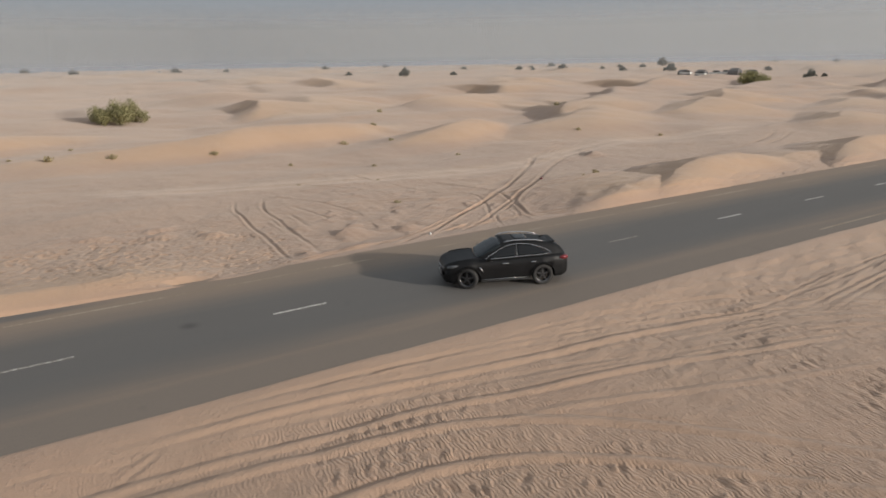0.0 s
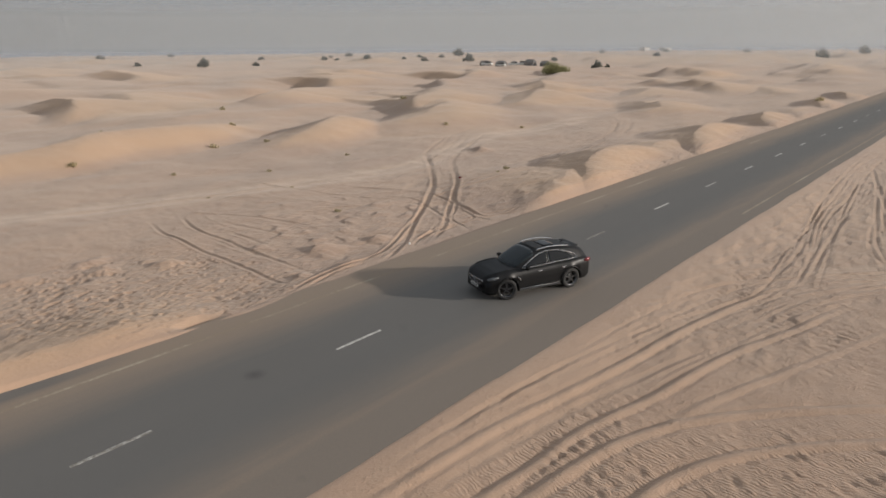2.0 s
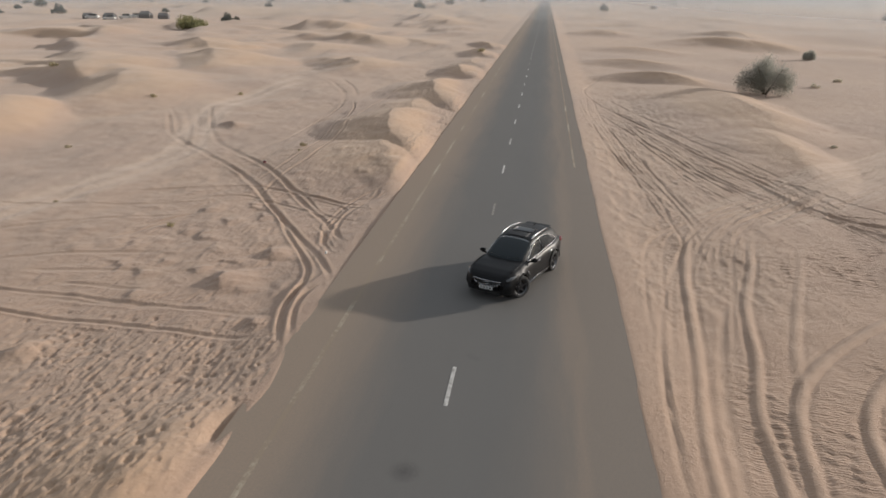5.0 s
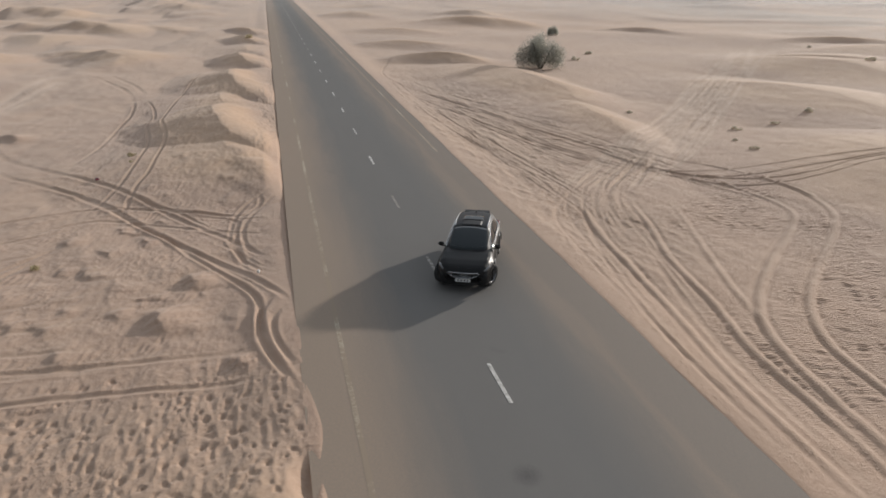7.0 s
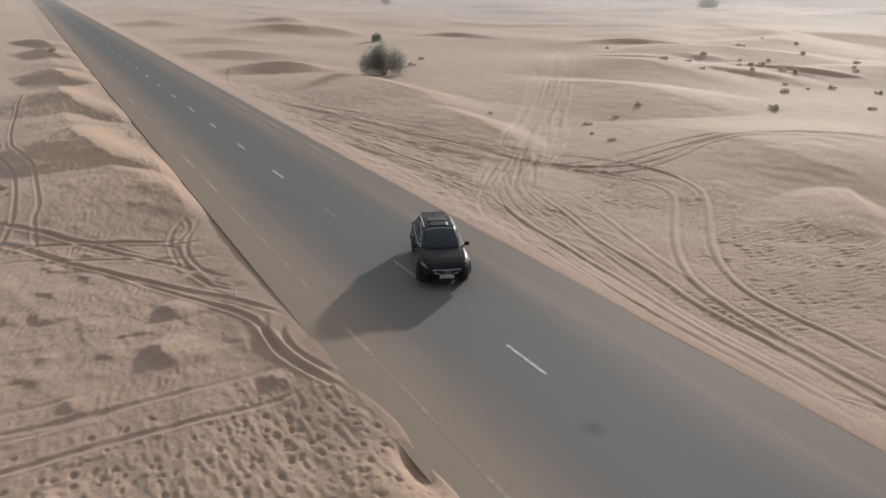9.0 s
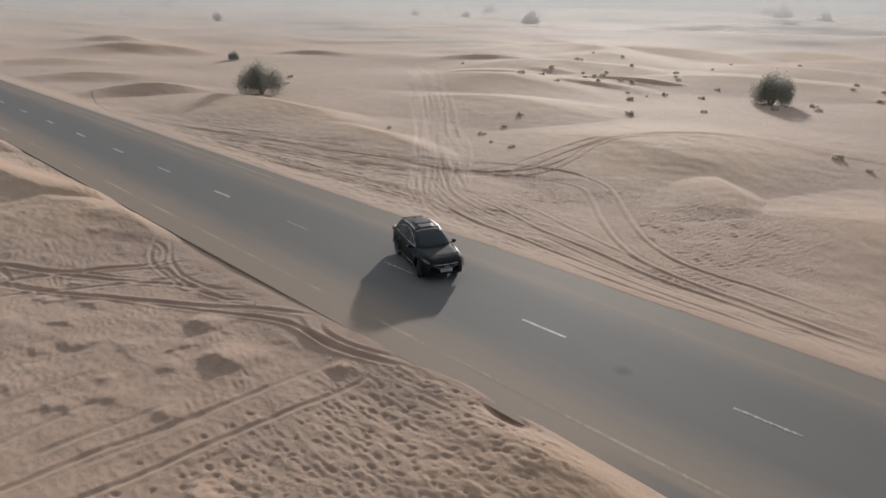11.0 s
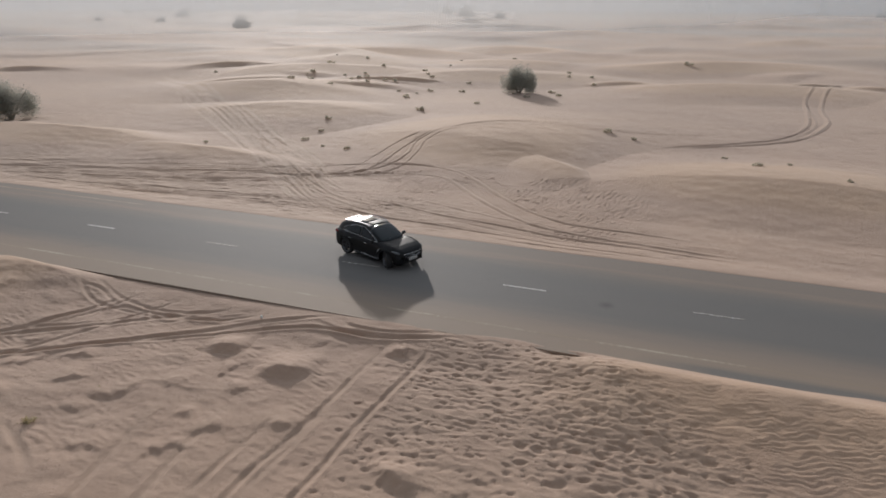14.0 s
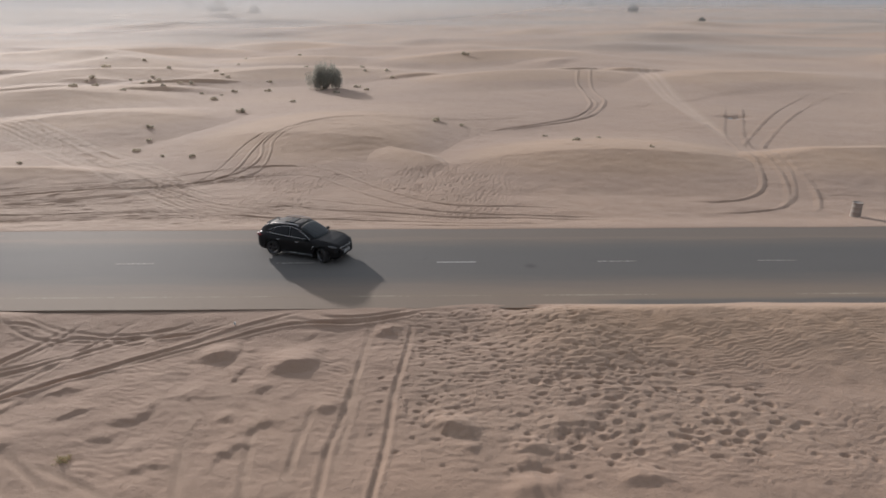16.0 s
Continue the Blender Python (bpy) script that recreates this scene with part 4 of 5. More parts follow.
def body_mesh():
    xs = sorted(set([round(REAR + i * 0.06, 3) for i in range(int((FRONT - REAR) / 0.06) + 1)] + [FRONT] + [round(s * WB / 2 + d, 3) for s in (-1, 1) for d in (-0.475, -0.465, -0.44, 0.44, 0.465, 0.475)]))
    verts, faces = [], []
    for x in xs:
        w, t, b = car_half_width(x), car_top(x), car_bottom(x)
        bulge = 0.012 * math.exp(-((x - 1.44) / 0.45) ** 2) + 0.016 * math.exp(-((x + 1.44) / 0.5) ** 2)
        hood = 0.03 * (1 if x > 0.9 else 0.0)
        ring = [(0, t + 0.015), (0.35 * w, t + 0.012), (0.62 * w, t + hood * 0.6), (0.80 * w, t - 0.005 + hood), (0.91 * w, t - 0.045 + hood * 0.5), (0.972 * w, t - 0.13)]
        sides = [(0.992 * w + bulge, max(t - 0.26, b + 0.06)), (w + bulge, max(0.66, b + 0.045)), (0.985 * w + bulge, max(0.52, b + 0.03)), (0.995 * w + bulge, max(0.38, b + 0.015)), (0.965 * w + bulge, b), (0.90 * w, b + 0.01), (0.72 * w, max(b, 0.30) + 0.02)]
        half = ring + sides
        verts += [(x, y, z) for y, z in half] + [(x, -y, z) for y, z in reversed(half[1:])]
    n = 2 * 13 - 1
    for i in range(len(xs) - 1):
        for k in range(n):
            q = (k + 1) % n
            faces.append((i * n + k, i * n + q, (i + 1) * n + q, (i + 1) * n + k))
    faces += [tuple(range(n))[::-1], tuple((len(xs) - 1) * n + k for k in range(n))]
    return mesh_from("body", verts, faces, PAINT)


def roof_z(x):
    return lerp_table([(-2.42, 1.12), (-2.34, 1.26), (-2.18, 1.42), (-1.95, 1.535), (-1.6, 1.615), (-1.2, 1.662), (-0.8, 1.688), (-0.4, 1.695), (-0.05, 1.675), (0.2, 1.61), (0.5, 1.47), (0.8, 1.30), (1.08, 1.10)], x)


def cabin_point(x, s, out=0.0):
    """A point of the cabin's skin: s runs from -1 at one belt line over the roof to 1 at the other."""
    rz, belt = roof_z(x), car_top(x) - 0.015
    wb = min(car_half_width(x) * 0.955, lerp_table([(-2.40, 0.62), (-2.0, 0.80), (-1.4, 0.875), (0.4, 0.87), (0.8, 0.80), (1.08, 0.70)], x)) + out
    wr = lerp_table([(-2.40, 0.52), (-1.9, 0.56), (-1.0, 0.615), (0.1, 0.62), (0.5, 0.64), (1.08, 0.66)], x) + out * 0.6
    sg, a = (1 if s >= 0 else -1), abs(s)
    if a < 0.5:
        k = a / 0.5
        y, z = wr * k, rz + out - 0.045 * k ** 3
    else:
        k = (a - 0.5) / 0.5
        top = rz + out * 0.6 - 0.045
        y = wr + (wb - wr) * (k ** 0.85)
        z = top + (min(belt, top) - top) * k
    return (x, sg * y, z)


def patch_mesh(name, x_of, s_lo, s_hi, mat, nu=10, nv=10, out=0.008):
    """A sheet of the cabin's skin, with a thickness. x_of(v) gives its two ends at v in 0..1."""
    verts, faces = [], []
    for layer in (out, out - 0.012):
        for j in range(nv + 1):
            v = j / nv
            s = s_lo + (s_hi - s_lo) * v
            a, b = x_of(v)
            for i in range(nu + 1):
                verts.append(cabin_point(a + (b - a) * i / nu, s, layer))
    m, c = nu + 1, (nu + 1) * (nv + 1)
    for j in range(nv):
        for i in range(nu):
            q = (j * m + i, j * m + i + 1, (j + 1) * m + i + 1, (j + 1) * m + i)
            faces += [q, tuple(c + k for k in reversed(q))]
    rim = [i for i in range(m)] + [j * m + nu for j in range(1, nv + 1)] + [nv * m + i for i in range(nu - 1, -1, -1)] + [j * m for j in range(nv - 1, 0, -1)]
    for a, b in zip(rim, rim[1:] + rim[:1]):
        faces.append((a, c + a, c + b, b))
    return mesh_from(name, verts, faces, mat)


def cabin_mesh():
    xs = [-2.40 + i * 0.058 for i in range(61)]
    verts, faces, n = [], [], 25
    for x in xs:
        verts += [cabin_point(x, -1 + 2 * k / (n - 1)) for k in range(n)]
    for i in range(len(xs) - 1):
        for k in range(n - 1):
            faces.append((i * n + k, i * n + k + 1, (i + 1) * n + k + 1, (i + 1) * n + k))
    return mesh_from("cabin", verts, faces, PAINT)


def wheel(car, x, y, steer):
    hub = part("wheel", tyre_mesh, car, "dark alloy wheel with a low-profile tyre", pose(x, y, TYRE_R, 0, 0, steer + (0 if y > 0 else 180)))
    part("rim", rim_mesh, hub)
    part("brake_disc", disc_mesh, hub)
    for k in range(5):
        part("spoke", spoke_mesh, hub, m=pose(0, 0, 0, 0, 72 * k, 0))
    return hub


tyre_mesh = lathe_mesh("wheel", [(0.275, -0.115), (0.30, -0.13), (0.37, -0.132), (0.392, -0.11), (0.395, -0.05), (0.395, 0.05), (0.392, 0.11), (0.37, 0.132), (0.30, 0.13), (0.275, 0.115), (0.275, -0.115)], RUBBER, 36)
rim_mesh = lathe_mesh("rim", [(0.278, 0.122), (0.262, 0.118), (0.255, 0.04), (0.255, -0.10), (0.278, -0.11), (0.278, 0.122)], RIM, 32)
disc_mesh = lathe_mesh("brake_disc", [(0.0, 0.0), (0.19, 0.0), (0.19, -0.03), (0.0, -0.03)], PLASTIC, 24)
spoke_mesh = box_mesh("spoke", (0.052, 0.03, 0.235), RIM, 0.008, (0, 0.088, 0.145), 0.85)


def build_car(place):
    car = new("car")
    car.matrix_basis = place
    part("body", body_mesh(), car)
    part("cabin", cabin_mesh(), car)
    part("underbody", box_mesh("underbody", (4.1, 1.36, 0.34), PLASTIC, 0.06, (0, 0, 0.45)), car)
    part("windscreen", patch_mesh("windscreen", lambda v: (0.10 + 0.10 * abs(2 * v - 1) ** 3, 1.05 - 0.13 * abs(2 * v - 1) ** 3), -0.60, 0.60, WINDSCREEN, 10, 16), car, "dark laminated windscreen")
    part("rear_window", patch_mesh("rear_window", lambda v: (-2.36 + 0.09 * abs(2 * v - 1) ** 2, -1.98 - 0.03 * abs(2 * v - 1)), -0.47, 0.47, GLASS, 8, 14), car, "dark tinted rear window")
    for sg in (1, -1):
        front = part("front_window", patch_mesh("front_window", lambda v: (-0.452, 0.20 + 0.52 * v ** 1.2), sg * 0.60, sg * 0.95, GLASS, 10, 8), car, "black tinted side window")
        back = part("rear_side_window", patch_mesh("rear_side_window", lambda v: (-1.22 - 0.50 * v ** 1.4, -0.458), sg * 0.60, sg * 0.95, GLASS, 10, 8), car, "black tinted side window")
        edge = [cabin_point(0.76 - 2.54 * k / 24, sg * 0.965, 0.012) for k in range(25)]
        over = [cabin_point(-1.78 + 0.0977 * k, sg * (0.965 - 0.40 * math.sin(math.pi * min(1, (k + 0.3) / 26.3)) ** 0.55), 0.014) for k in range(27)]
        part("window_trim", tube_mesh("window_trim", edge + over[1:], 0.011, CHROME, 6, True), car, "chrome strip round the side windows")
        part("door_pillar", tube_mesh("door_pillar", [cabin_point(-0.45, sg * s, 0.012) for s in (0.58, 0.7, 0.85, 0.95)], 0.008, RIM, 6), car)
        rail = [cabin_point(0.0 - 1.55 * k / 16, sg * 0.47, 0.055 * math.sin(math.pi * k / 16) ** 0.4 + 0.004) for k in range(17)]
        part("roof_rail", tube_mesh("roof_rail", rail, 0.02, CHROME, 8), car, "polished metal roof rail")
        for hx in (0.02, -1.08):
            part("door_handle", tube_mesh("door_handle", [(hx + 0.11, sg * 0.935, 0.925), (hx + 0.07, sg * 0.962, 0.928), (hx - 0.07, sg * 0.964, 0.930), (hx - 0.11, sg * 0.937, 0.928)], 0.014, CHROME, 6), car, "chrome door handle")
        part("sill_trim", tube_mesh("sill_trim", [(0.92, sg * 0.945, 0.345), (0.0, sg * 0.935, 0.335), (-0.92, sg * 0.945, 0.345)], 0.009, CHROME, 6), car, "thin chrome strip along the sill")
        part("side_step", box_mesh("side_step", (1.9, 0.10, 0.09), PLASTIC, 0.02, (0, sg * 0.89, 0.285)), car)
        vent = [(0.86, sg * 0.952, 0.60), (0.90, sg * 0.957, 0.70), (0.97, sg * 0.957, 0.80), (1.02, sg * 0.952, 0.83)]
        part("fender_vent", tube_mesh("fender_vent", vent, [0.012, 0.028, 0.028, 0.010], CHROME, 6), car, "chrome vent behind the front wheel")
        mirror = part("mirror", box_mesh("mirror", (0.14, 0.22, 0.15), PAINT, 0.05, (0.66, sg * 1.03, 1.13)), car)
        part("mirror_glass", box_mesh("mirror_glass", (0.008, 0.17, 0.11), LAMP, 0.003, (0.587, sg * 1.03, 1.13)), mirror)
        part("mirror_arm", box_mesh("mirror_arm", (0.07, 0.16, 0.04), PAINT, 0.015, (0.68, sg * 0.90, 1.07)), mirror)
        head = [(2.215, sg * 0.60, 0.80), (2.12, sg * 0.735, 0.83), (1.98, sg * 0.83, 0.875), (1.82, sg * 0.90, 0.92)]
        part("headlight", tube_mesh("headlight", head, [0.04, 0.068, 0.062, 0.022], LAMP, 8), car, "clear swept-back headlight")
        fog = [(2.30, sg * 0.50, 0.42), (2.22, sg * 0.66, 0.43)]
        part("fog_lamp", tube_mesh("fog_lamp", fog, 0.04, PLASTIC, 8), car)
        tail = [(-2.10, sg * 0.872, 1.0), (-2.27, sg * 0.815, 1.0), (-2.40, sg * 0.735, 0.985), (-2.455, sg * 0.62, 0.97)]
        part("tail_light", tube_mesh("tail_light", tail, [0.02, 0.085, 0.10, 0.055], RED, 8), car, "red tail light")
        part("exhaust", tube_mesh("exhaust", [(-2.30, sg * 0.56, 0.37), (-2.50, sg * 0.56, 0.37)], 0.045, RIM, 12), car, "dark metal exhaust tip")
        for ax in (-WB / 2, WB / 2):
            arch = [(ax + 0.475 * math.cos(a), sg * (0.972 + 0.008), TYRE_R + 0.475 * math.sin(a) * 0.98) for a in np.linspace(0.03, math.pi - 0.03, 17)]
            part("wheel_arch", tube_mesh("wheel_arch", arch, 0.016, PAINT, 6), car)
        wheel(car, WB / 2, sg * 0.83, -26)
        wheel(car, -WB / 2, sg * 0.83, 0)
    # roof: the sunroof stands open
    part("sunroof_opening", patch_mesh("sunroof_opening", lambda v: (-0.42, -0.02), -0.30, 0.30, PLASTIC, 6, 8, 0.006), car, "dark open sunroof")
    part("sunroof_panel", patch_mesh("sunroof_panel", lambda v: (-0.98, -0.46), -0.31, 0.31, GLASS, 6, 8, 0.020), car, "dark glass sunroof panel slid back")
    part("wind_deflector", tube_mesh("wind_deflector", [cabin_point(0.0, -0.29 + 0.058 * k, 0.03) for k in range(11)], 0.014, PLASTIC, 6), car)
    part("antenna", tube_mesh("antenna", [(-1.55, 0, roof_z(-1.55)), (-1.66, 0, roof_z(-1.55) + 0.06), (-1.70, 0, roof_z(-1.7) + 0.03)], [0.03, 0.02, 0.008], PAINT, 6), car)
    part("spoiler", box_mesh("spoiler", (0.24, 0.98, 0.03), PAINT, 0.013, (-1.93, 0, 1.545)), car)
    # nose and tail
    grille = part("grille", box_mesh("grille", (0.07, 0.92, 0.20), PLASTIC, 0.03, (2.285, 0, 0.665)), car, "dark mesh grille in a chrome frame")
    part("grille_frame", tube_mesh("grille_frame", [(2.338 - 0.035 * (k / 5) ** 2, 0.53 * k / 5, 0.765 + 0.012 * (k / 5) ** 2) for k in range(-5, 6)], 0.012, CHROME, 6), grille, "chrome upper bar of the grille")
    part("grille_frame", tube_mesh("grille_frame", [(2.348 - 0.045 * (k / 5) ** 2, 0.53 * k / 5, 0.585 + 0.165 * (k / 5) ** 4) for k in range(-5, 6)], 0.011, CHROME, 6), grille, "curved chrome lower bar of the grille")
    for k in range(4):
        part("grille_bar", tube_mesh("grille_bar", [(2.322, -0.40, 0.60 + 0.04 * k), (2.326, 0.40, 0.60 + 0.04 * k)], 0.006, RIM, 5), grille)
    part("badge", tube_mesh("badge", [(2.342, 0.095 * math.cos(a), 0.685 + 0.042 * math.sin(a)) for a in np.linspace(0, 2 * math.pi, 17)[:-1]], 0.008, CHROME, 5, True), grille)
    for x, z, nm in ((2.345, 0.50, "front_plate"), (-2.515, 0.80, "rear_plate")):
        plate = part(nm, box_mesh(nm, (0.012, 0.52, 0.115), PLATE, 0.004, (x, 0, z)), car, "white number plate with dark bars")
        for k in range(4):
            part("plate_bar", box_mesh("plate_bar", (0.004, 0.06, 0.06), BARS, 0.0, (x + (0.008 if x > 0 else -0.008), -0.165 + 0.11 * k, z)), plate)
    for sg in (1, -1):
        crease = [(0.98 + 0.12 * k, sg * 0.80 * car_half_width(0.98 + 0.12 * k), car_top(0.98 + 0.12 * k) + 0.026) for k in range(9)]
        part("bonnet_crease", tube_mesh("bonnet_crease", crease, [0.006] + [0.014] * 7 + [0.005], PAINT, 6), car)
    part("lower_intake", box_mesh("lower_intake", (0.05, 0.95, 0.12), PLASTIC, 0.02, (2.295, 0, 0.37)), car)
    part("bonnet_line", tube_mesh("bonnet_line", [(2.20 - 0.08 * (k / 5) ** 2, 0.62 * k / 5, 0.895 + 0.03 * abs(k / 5)) for k in range(-5, 6)], 0.006, PLASTIC, 5), car)
    part("rear_bumper_trim", box_mesh("rear_bumper_trim", (0.06, 1.1, 0.16), PLASTIC, 0.03, (-2.47, 0, 0.44)), car)
    part("tail_trim", tube_mesh("tail_trim", [(-2.50, -0.45, 0.90), (-2.515, 0, 0.905), (-2.50, 0.45, 0.90)], 0.014, CHROME, 6), car)
    for sg in (1, -1):
        part("wiper", tube_mesh("wiper", [cabin_point(1.0, sg * 0.1, 0.02), cabin_point(0.93, sg * 0.42, 0.022)], 0.008, PLASTIC, 5), car)
    return tagged(car, "glossy black sport utility car with chrome roof rails on the road", "car")


car = build_car(pose(8.62, -1.40, 0.003, 0, 0, 157))


# ---- shrubs and trees ----
def leaf_cloud(name, rng, blobs, count, size, mat):
    """Many small bent leaves set in clumps: blobs of (x, y, z, rx, rz)."""
    verts, faces = [], []
    weight = np.array([b[3] ** 2 * b[4] for b in blobs])
    weight = weight / weight.sum()
    for _ in range(count):
        x, y, z, r, h = blobs[rng.choice(len(blobs), p=weight)]
        d = rng.normal(size=3)
        d /= np.linalg.norm(d)
        k = rng.uniform(0.05, 1.0) ** 0.5 * rng.uniform(0.8, 1.15)
        p = np.array([x + d[0] * r * k, y + d[1] * r * k, max(0.02, z + d[2] * h * k)])
        a, b = rng.normal(size=3), rng.normal(size=3)
        a = a / np.linalg.norm(a) * size * rng.uniform(0.6, 1.5)
        b = b / np.linalg.norm(b) * size * rng.uniform(0.3, 0.8)
        n = len(verts)
        verts += [tuple(p - a), tuple(p + b), tuple(p + a), tuple(p - b + 0.3 * np.cross(a, b) / size)]
        faces += [(n, n + 1, n + 2), (n, n + 2, n + 3)]
    return mesh_from(name, verts, faces, mat, False)


def limb_mesh(name, rng, stems, height_, lean, mat):
    bm = bmesh.new()
    for _ in range(stems):
        a = rng.uniform(0, 2 * math.pi)
        p, r = np.array([0.05 * math.cos(a), 0.05 * math.sin(a), -0.15]), 0.035 * height_
        d = np.array([lean * math.cos(a), lean * math.sin(a), 1.0])
        ring = None
        for i in range(5):
            pts = [bm.verts.new((p[0] + r * math.cos(t), p[1] + r * math.sin(t), p[2])) for t in np.linspace(0, 2 * math.pi, 6)[:-1]]
            if ring:
                for k in range(5):
                    bm.faces.new((ring[k], ring[(k + 1) % 5], pts[(k + 1) % 5], pts[k]))
            ring = pts
            d = d + rng.normal(size=3) * 0.22
            p = p + d / np.linalg.norm(d) * height_ * 0.2
            r *= 0.72
        bm.faces.new(ring)
    return bm_mesh(name, bm, mat, True)


def build_bush(seed, h, w, leaves, size, mat, stems=6, crown_low=0.1, ragged=0.5):
    rng = np.random.RandomState(seed)
    bush = new("bush")
    blobs = []
    for _ in range(22):
        a, r = rng.uniform(0, 2 * math.pi), w * 0.5 * math.sqrt(rng.uniform(0, 1)) * 0.85
        top = h * (1 - 0.6 * (r / (0.5 * w)) ** 1.6) * rng.uniform(1.05 - ragged, 1.05)
        low = h * crown_low
        blobs.append((r * math.cos(a), r * math.sin(a), 0.5 * (low + top), w * rng.uniform(0.09, 0.2), 0.5 * (top - low)))
    part("stems", limb_mesh("stems", rng, stems, h * 0.9, w / h * 0.5, BARK), bush)
    part("crown", leaf_cloud("crown", rng, blobs, leaves, size, mat), bush)
    return bush


def set_down(ob, x, y, turn=0.0, scale=1.0, sink=0.06):
    ob.scale = (scale, scale, scale)
    ob.location = (x, y, height(x, y) - sink)
    ob.rotation_euler = (0, 0, radians(turn))
    return ob


def copy_at(ob, x, y, turn, scale):
    c = copy_thing(ob, pose(0, 0, 0))
    return set_down(c, x, y, turn, scale)


green_bush = tagged(set_down(build_bush(3, 4.6, 7.6, 12000, 0.12, LEAF, 9, 0.0), 6.5, 84, 20), "broad green desert shrub on a sand mound", "shrub")
dark_tree = tagged(set_down(build_bush(5, 5.0, 5.6, 20000, 0.075, GHAF, 5, 0.0, 0.22), 64, -26, 0), "dark round desert tree behind a sand ridge", "tree")
dark_tree_far = tagged(set_down(build_bush(8, 4.8, 5.2, 16000, 0.085, GHAF, 4, 0.0, 0.22), 18.3, -68.5, 40), "dark round desert tree casting a long shadow", "tree")
green_far = tagged(set_down(build_bush(11, 4.8, 9.5, 5000, 0.22, LEAF, 7, 0.0), 170, 96, 0), "wide green desert shrub in the distance", "shrub")
round_tree = tagged(set_down(build_bush(14, 5.0, 6.0, 1500, 0.32, FAR_LEAF, 3, 0.1), 157, 271, 0), "round dark tree far across the sand", "tree", "distant trees")
low_bush = tagged(set_down(build_bush(17, 2.4, 4.2, 900, 0.25, FAR_LEAF, 4, 0.0), 192, 282, 0), "low dark bush far across the sand", "bush", "distant bushes")

copy_at(dark_tree_far, 102.5, -43.5, 200, 0.42)
trees = np.random.RandomState(21)
for x, y, s in ((222, 109, 0.8), (341, 272, 1.4), (236, 112, 0.55), (410, 74, 1.3), (457, 62, 1.2), (297, 229, 1.1), (268, -127, 0.9), (175, -222, 1.3), (124, -369, 1.5), (112, -397, 1.6), (349, -394, 1.5), (396, -34, 0.9), (-135, -468, 1.4), (185, -544, 1.6), (232, -636, 2.0)):
    copy_at(round_tree, x, y, trees.uniform(0, 360), s * trees.uniform(0.85, 1.1))
for x, y, s in ((146, 311, 1), (334, 300, 1.2), (330, 386, 1.2), (323, 341, 1), (325, 273, 1), (306, 288, 1), (273, 392, 1.3), (393, 92, 1.1), (469, 193, 1.5), (247, 259, 1.1), (283, 250, 1.2), (326, 191, 1), (466, -71, 1.2), (223, 266, 1), (249, 286, 1), (127, 645, 2.2), (45, 651, 2.4), (13, 816, 2.6), (328, -296, 1.3), (298, -313, 1.4), (-161, -728, 2.4), (-110, -269, 0.9)):
    copy_at(low_bush, x, y, trees.uniform(0, 360), s * trees.uniform(0.8, 1.15))
for bearing in (31, 27, 22, 16, 39, 48, 67, 75, 62, 5, -10, -23, -45, -32):
    far = trees.uniform(610, 760)
    copy_at(low_bush, far * math.cos(radians(bearing)), far * math.sin(radians(bearing)), trees.uniform(0, 360), trees.uniform(1.5, 2.1))


def build_tuft(seed, h, w, blades, mat):
    rng = np.random.RandomState(seed)
    blobs = [(rng.normal() * w * 0.2, rng.normal() * w * 0.2, h * rng.uniform(0.15, 0.4), w * rng.uniform(0.14, 0.3), h * rng.uniform(0.3, 0.6)) for _ in range(6)]
    return new("grass_tuft", leaf_cloud("grass_tuft", rng, blobs, blades, 0.055, mat))


tuft_green = tagged(set_down(build_tuft(2, 0.42, 0.66, 190, TUFT), 22.4, -24.3), "small grey-green desert tuft on the sand", "grass tuft", "desert tufts")
tuft_dry = tagged(set_down(build_tuft(4, 0.28, 0.66, 130, DRY), 28.2, 31), "small dry yellowish tuft on the sand", "grass tuft", "desert tufts")
near_tufts = ((2.1, -38.0, 1.3), (-0.5, -36.3, 1.0), (28.3, -27, 1.1), (30.2, -34.7, 1), (25, -24.7, 0.8), (24, -45.8, 1.5), (35.8, -22.7, 1), (-8, -31.3, 0.8), (-10.2, -27, 0.9), (-12.6, -28.9, 0.9), (-15.3, -22.6, 0.8), (53, -71, 1.6), (56, -97, 1.6), (47, -85, 1.6), (38, -70, 1.6), (39, -85, 1.6), (44, -67, 1.6), (40, -64, 1.4))
far_tufts = ((31, -57.5, 1.4), (20, -54, 1.3), (26, -67, 1.5), (15.6, -93, 1.6), (31, -117, 2), (-3.4, -113, 2), (28.5, -30.5, 0.8), (43, -59, 1.2), (34, -62, 1.2), (50, -60, 1.3), (46, -76, 1.5), (35, -78, 1.4), (57, -84, 1.6), (14, -70, 1.3), (12, -66, 1.2), (16, -63, 1.1), (70, -33, 1.4), (76, -38, 1.3))
for x, y, s in near_tufts + far_tufts:
    copy_at(tuft_green, x, y, trees.uniform(0, 360), s * trees.uniform(0.9, 1.5))
for _ in range(22):
    copy_at(tuft_green, trees.normal(38, 17), trees.normal(-76, 14), trees.uniform(0, 360), trees.uniform(0.8, 1.7))
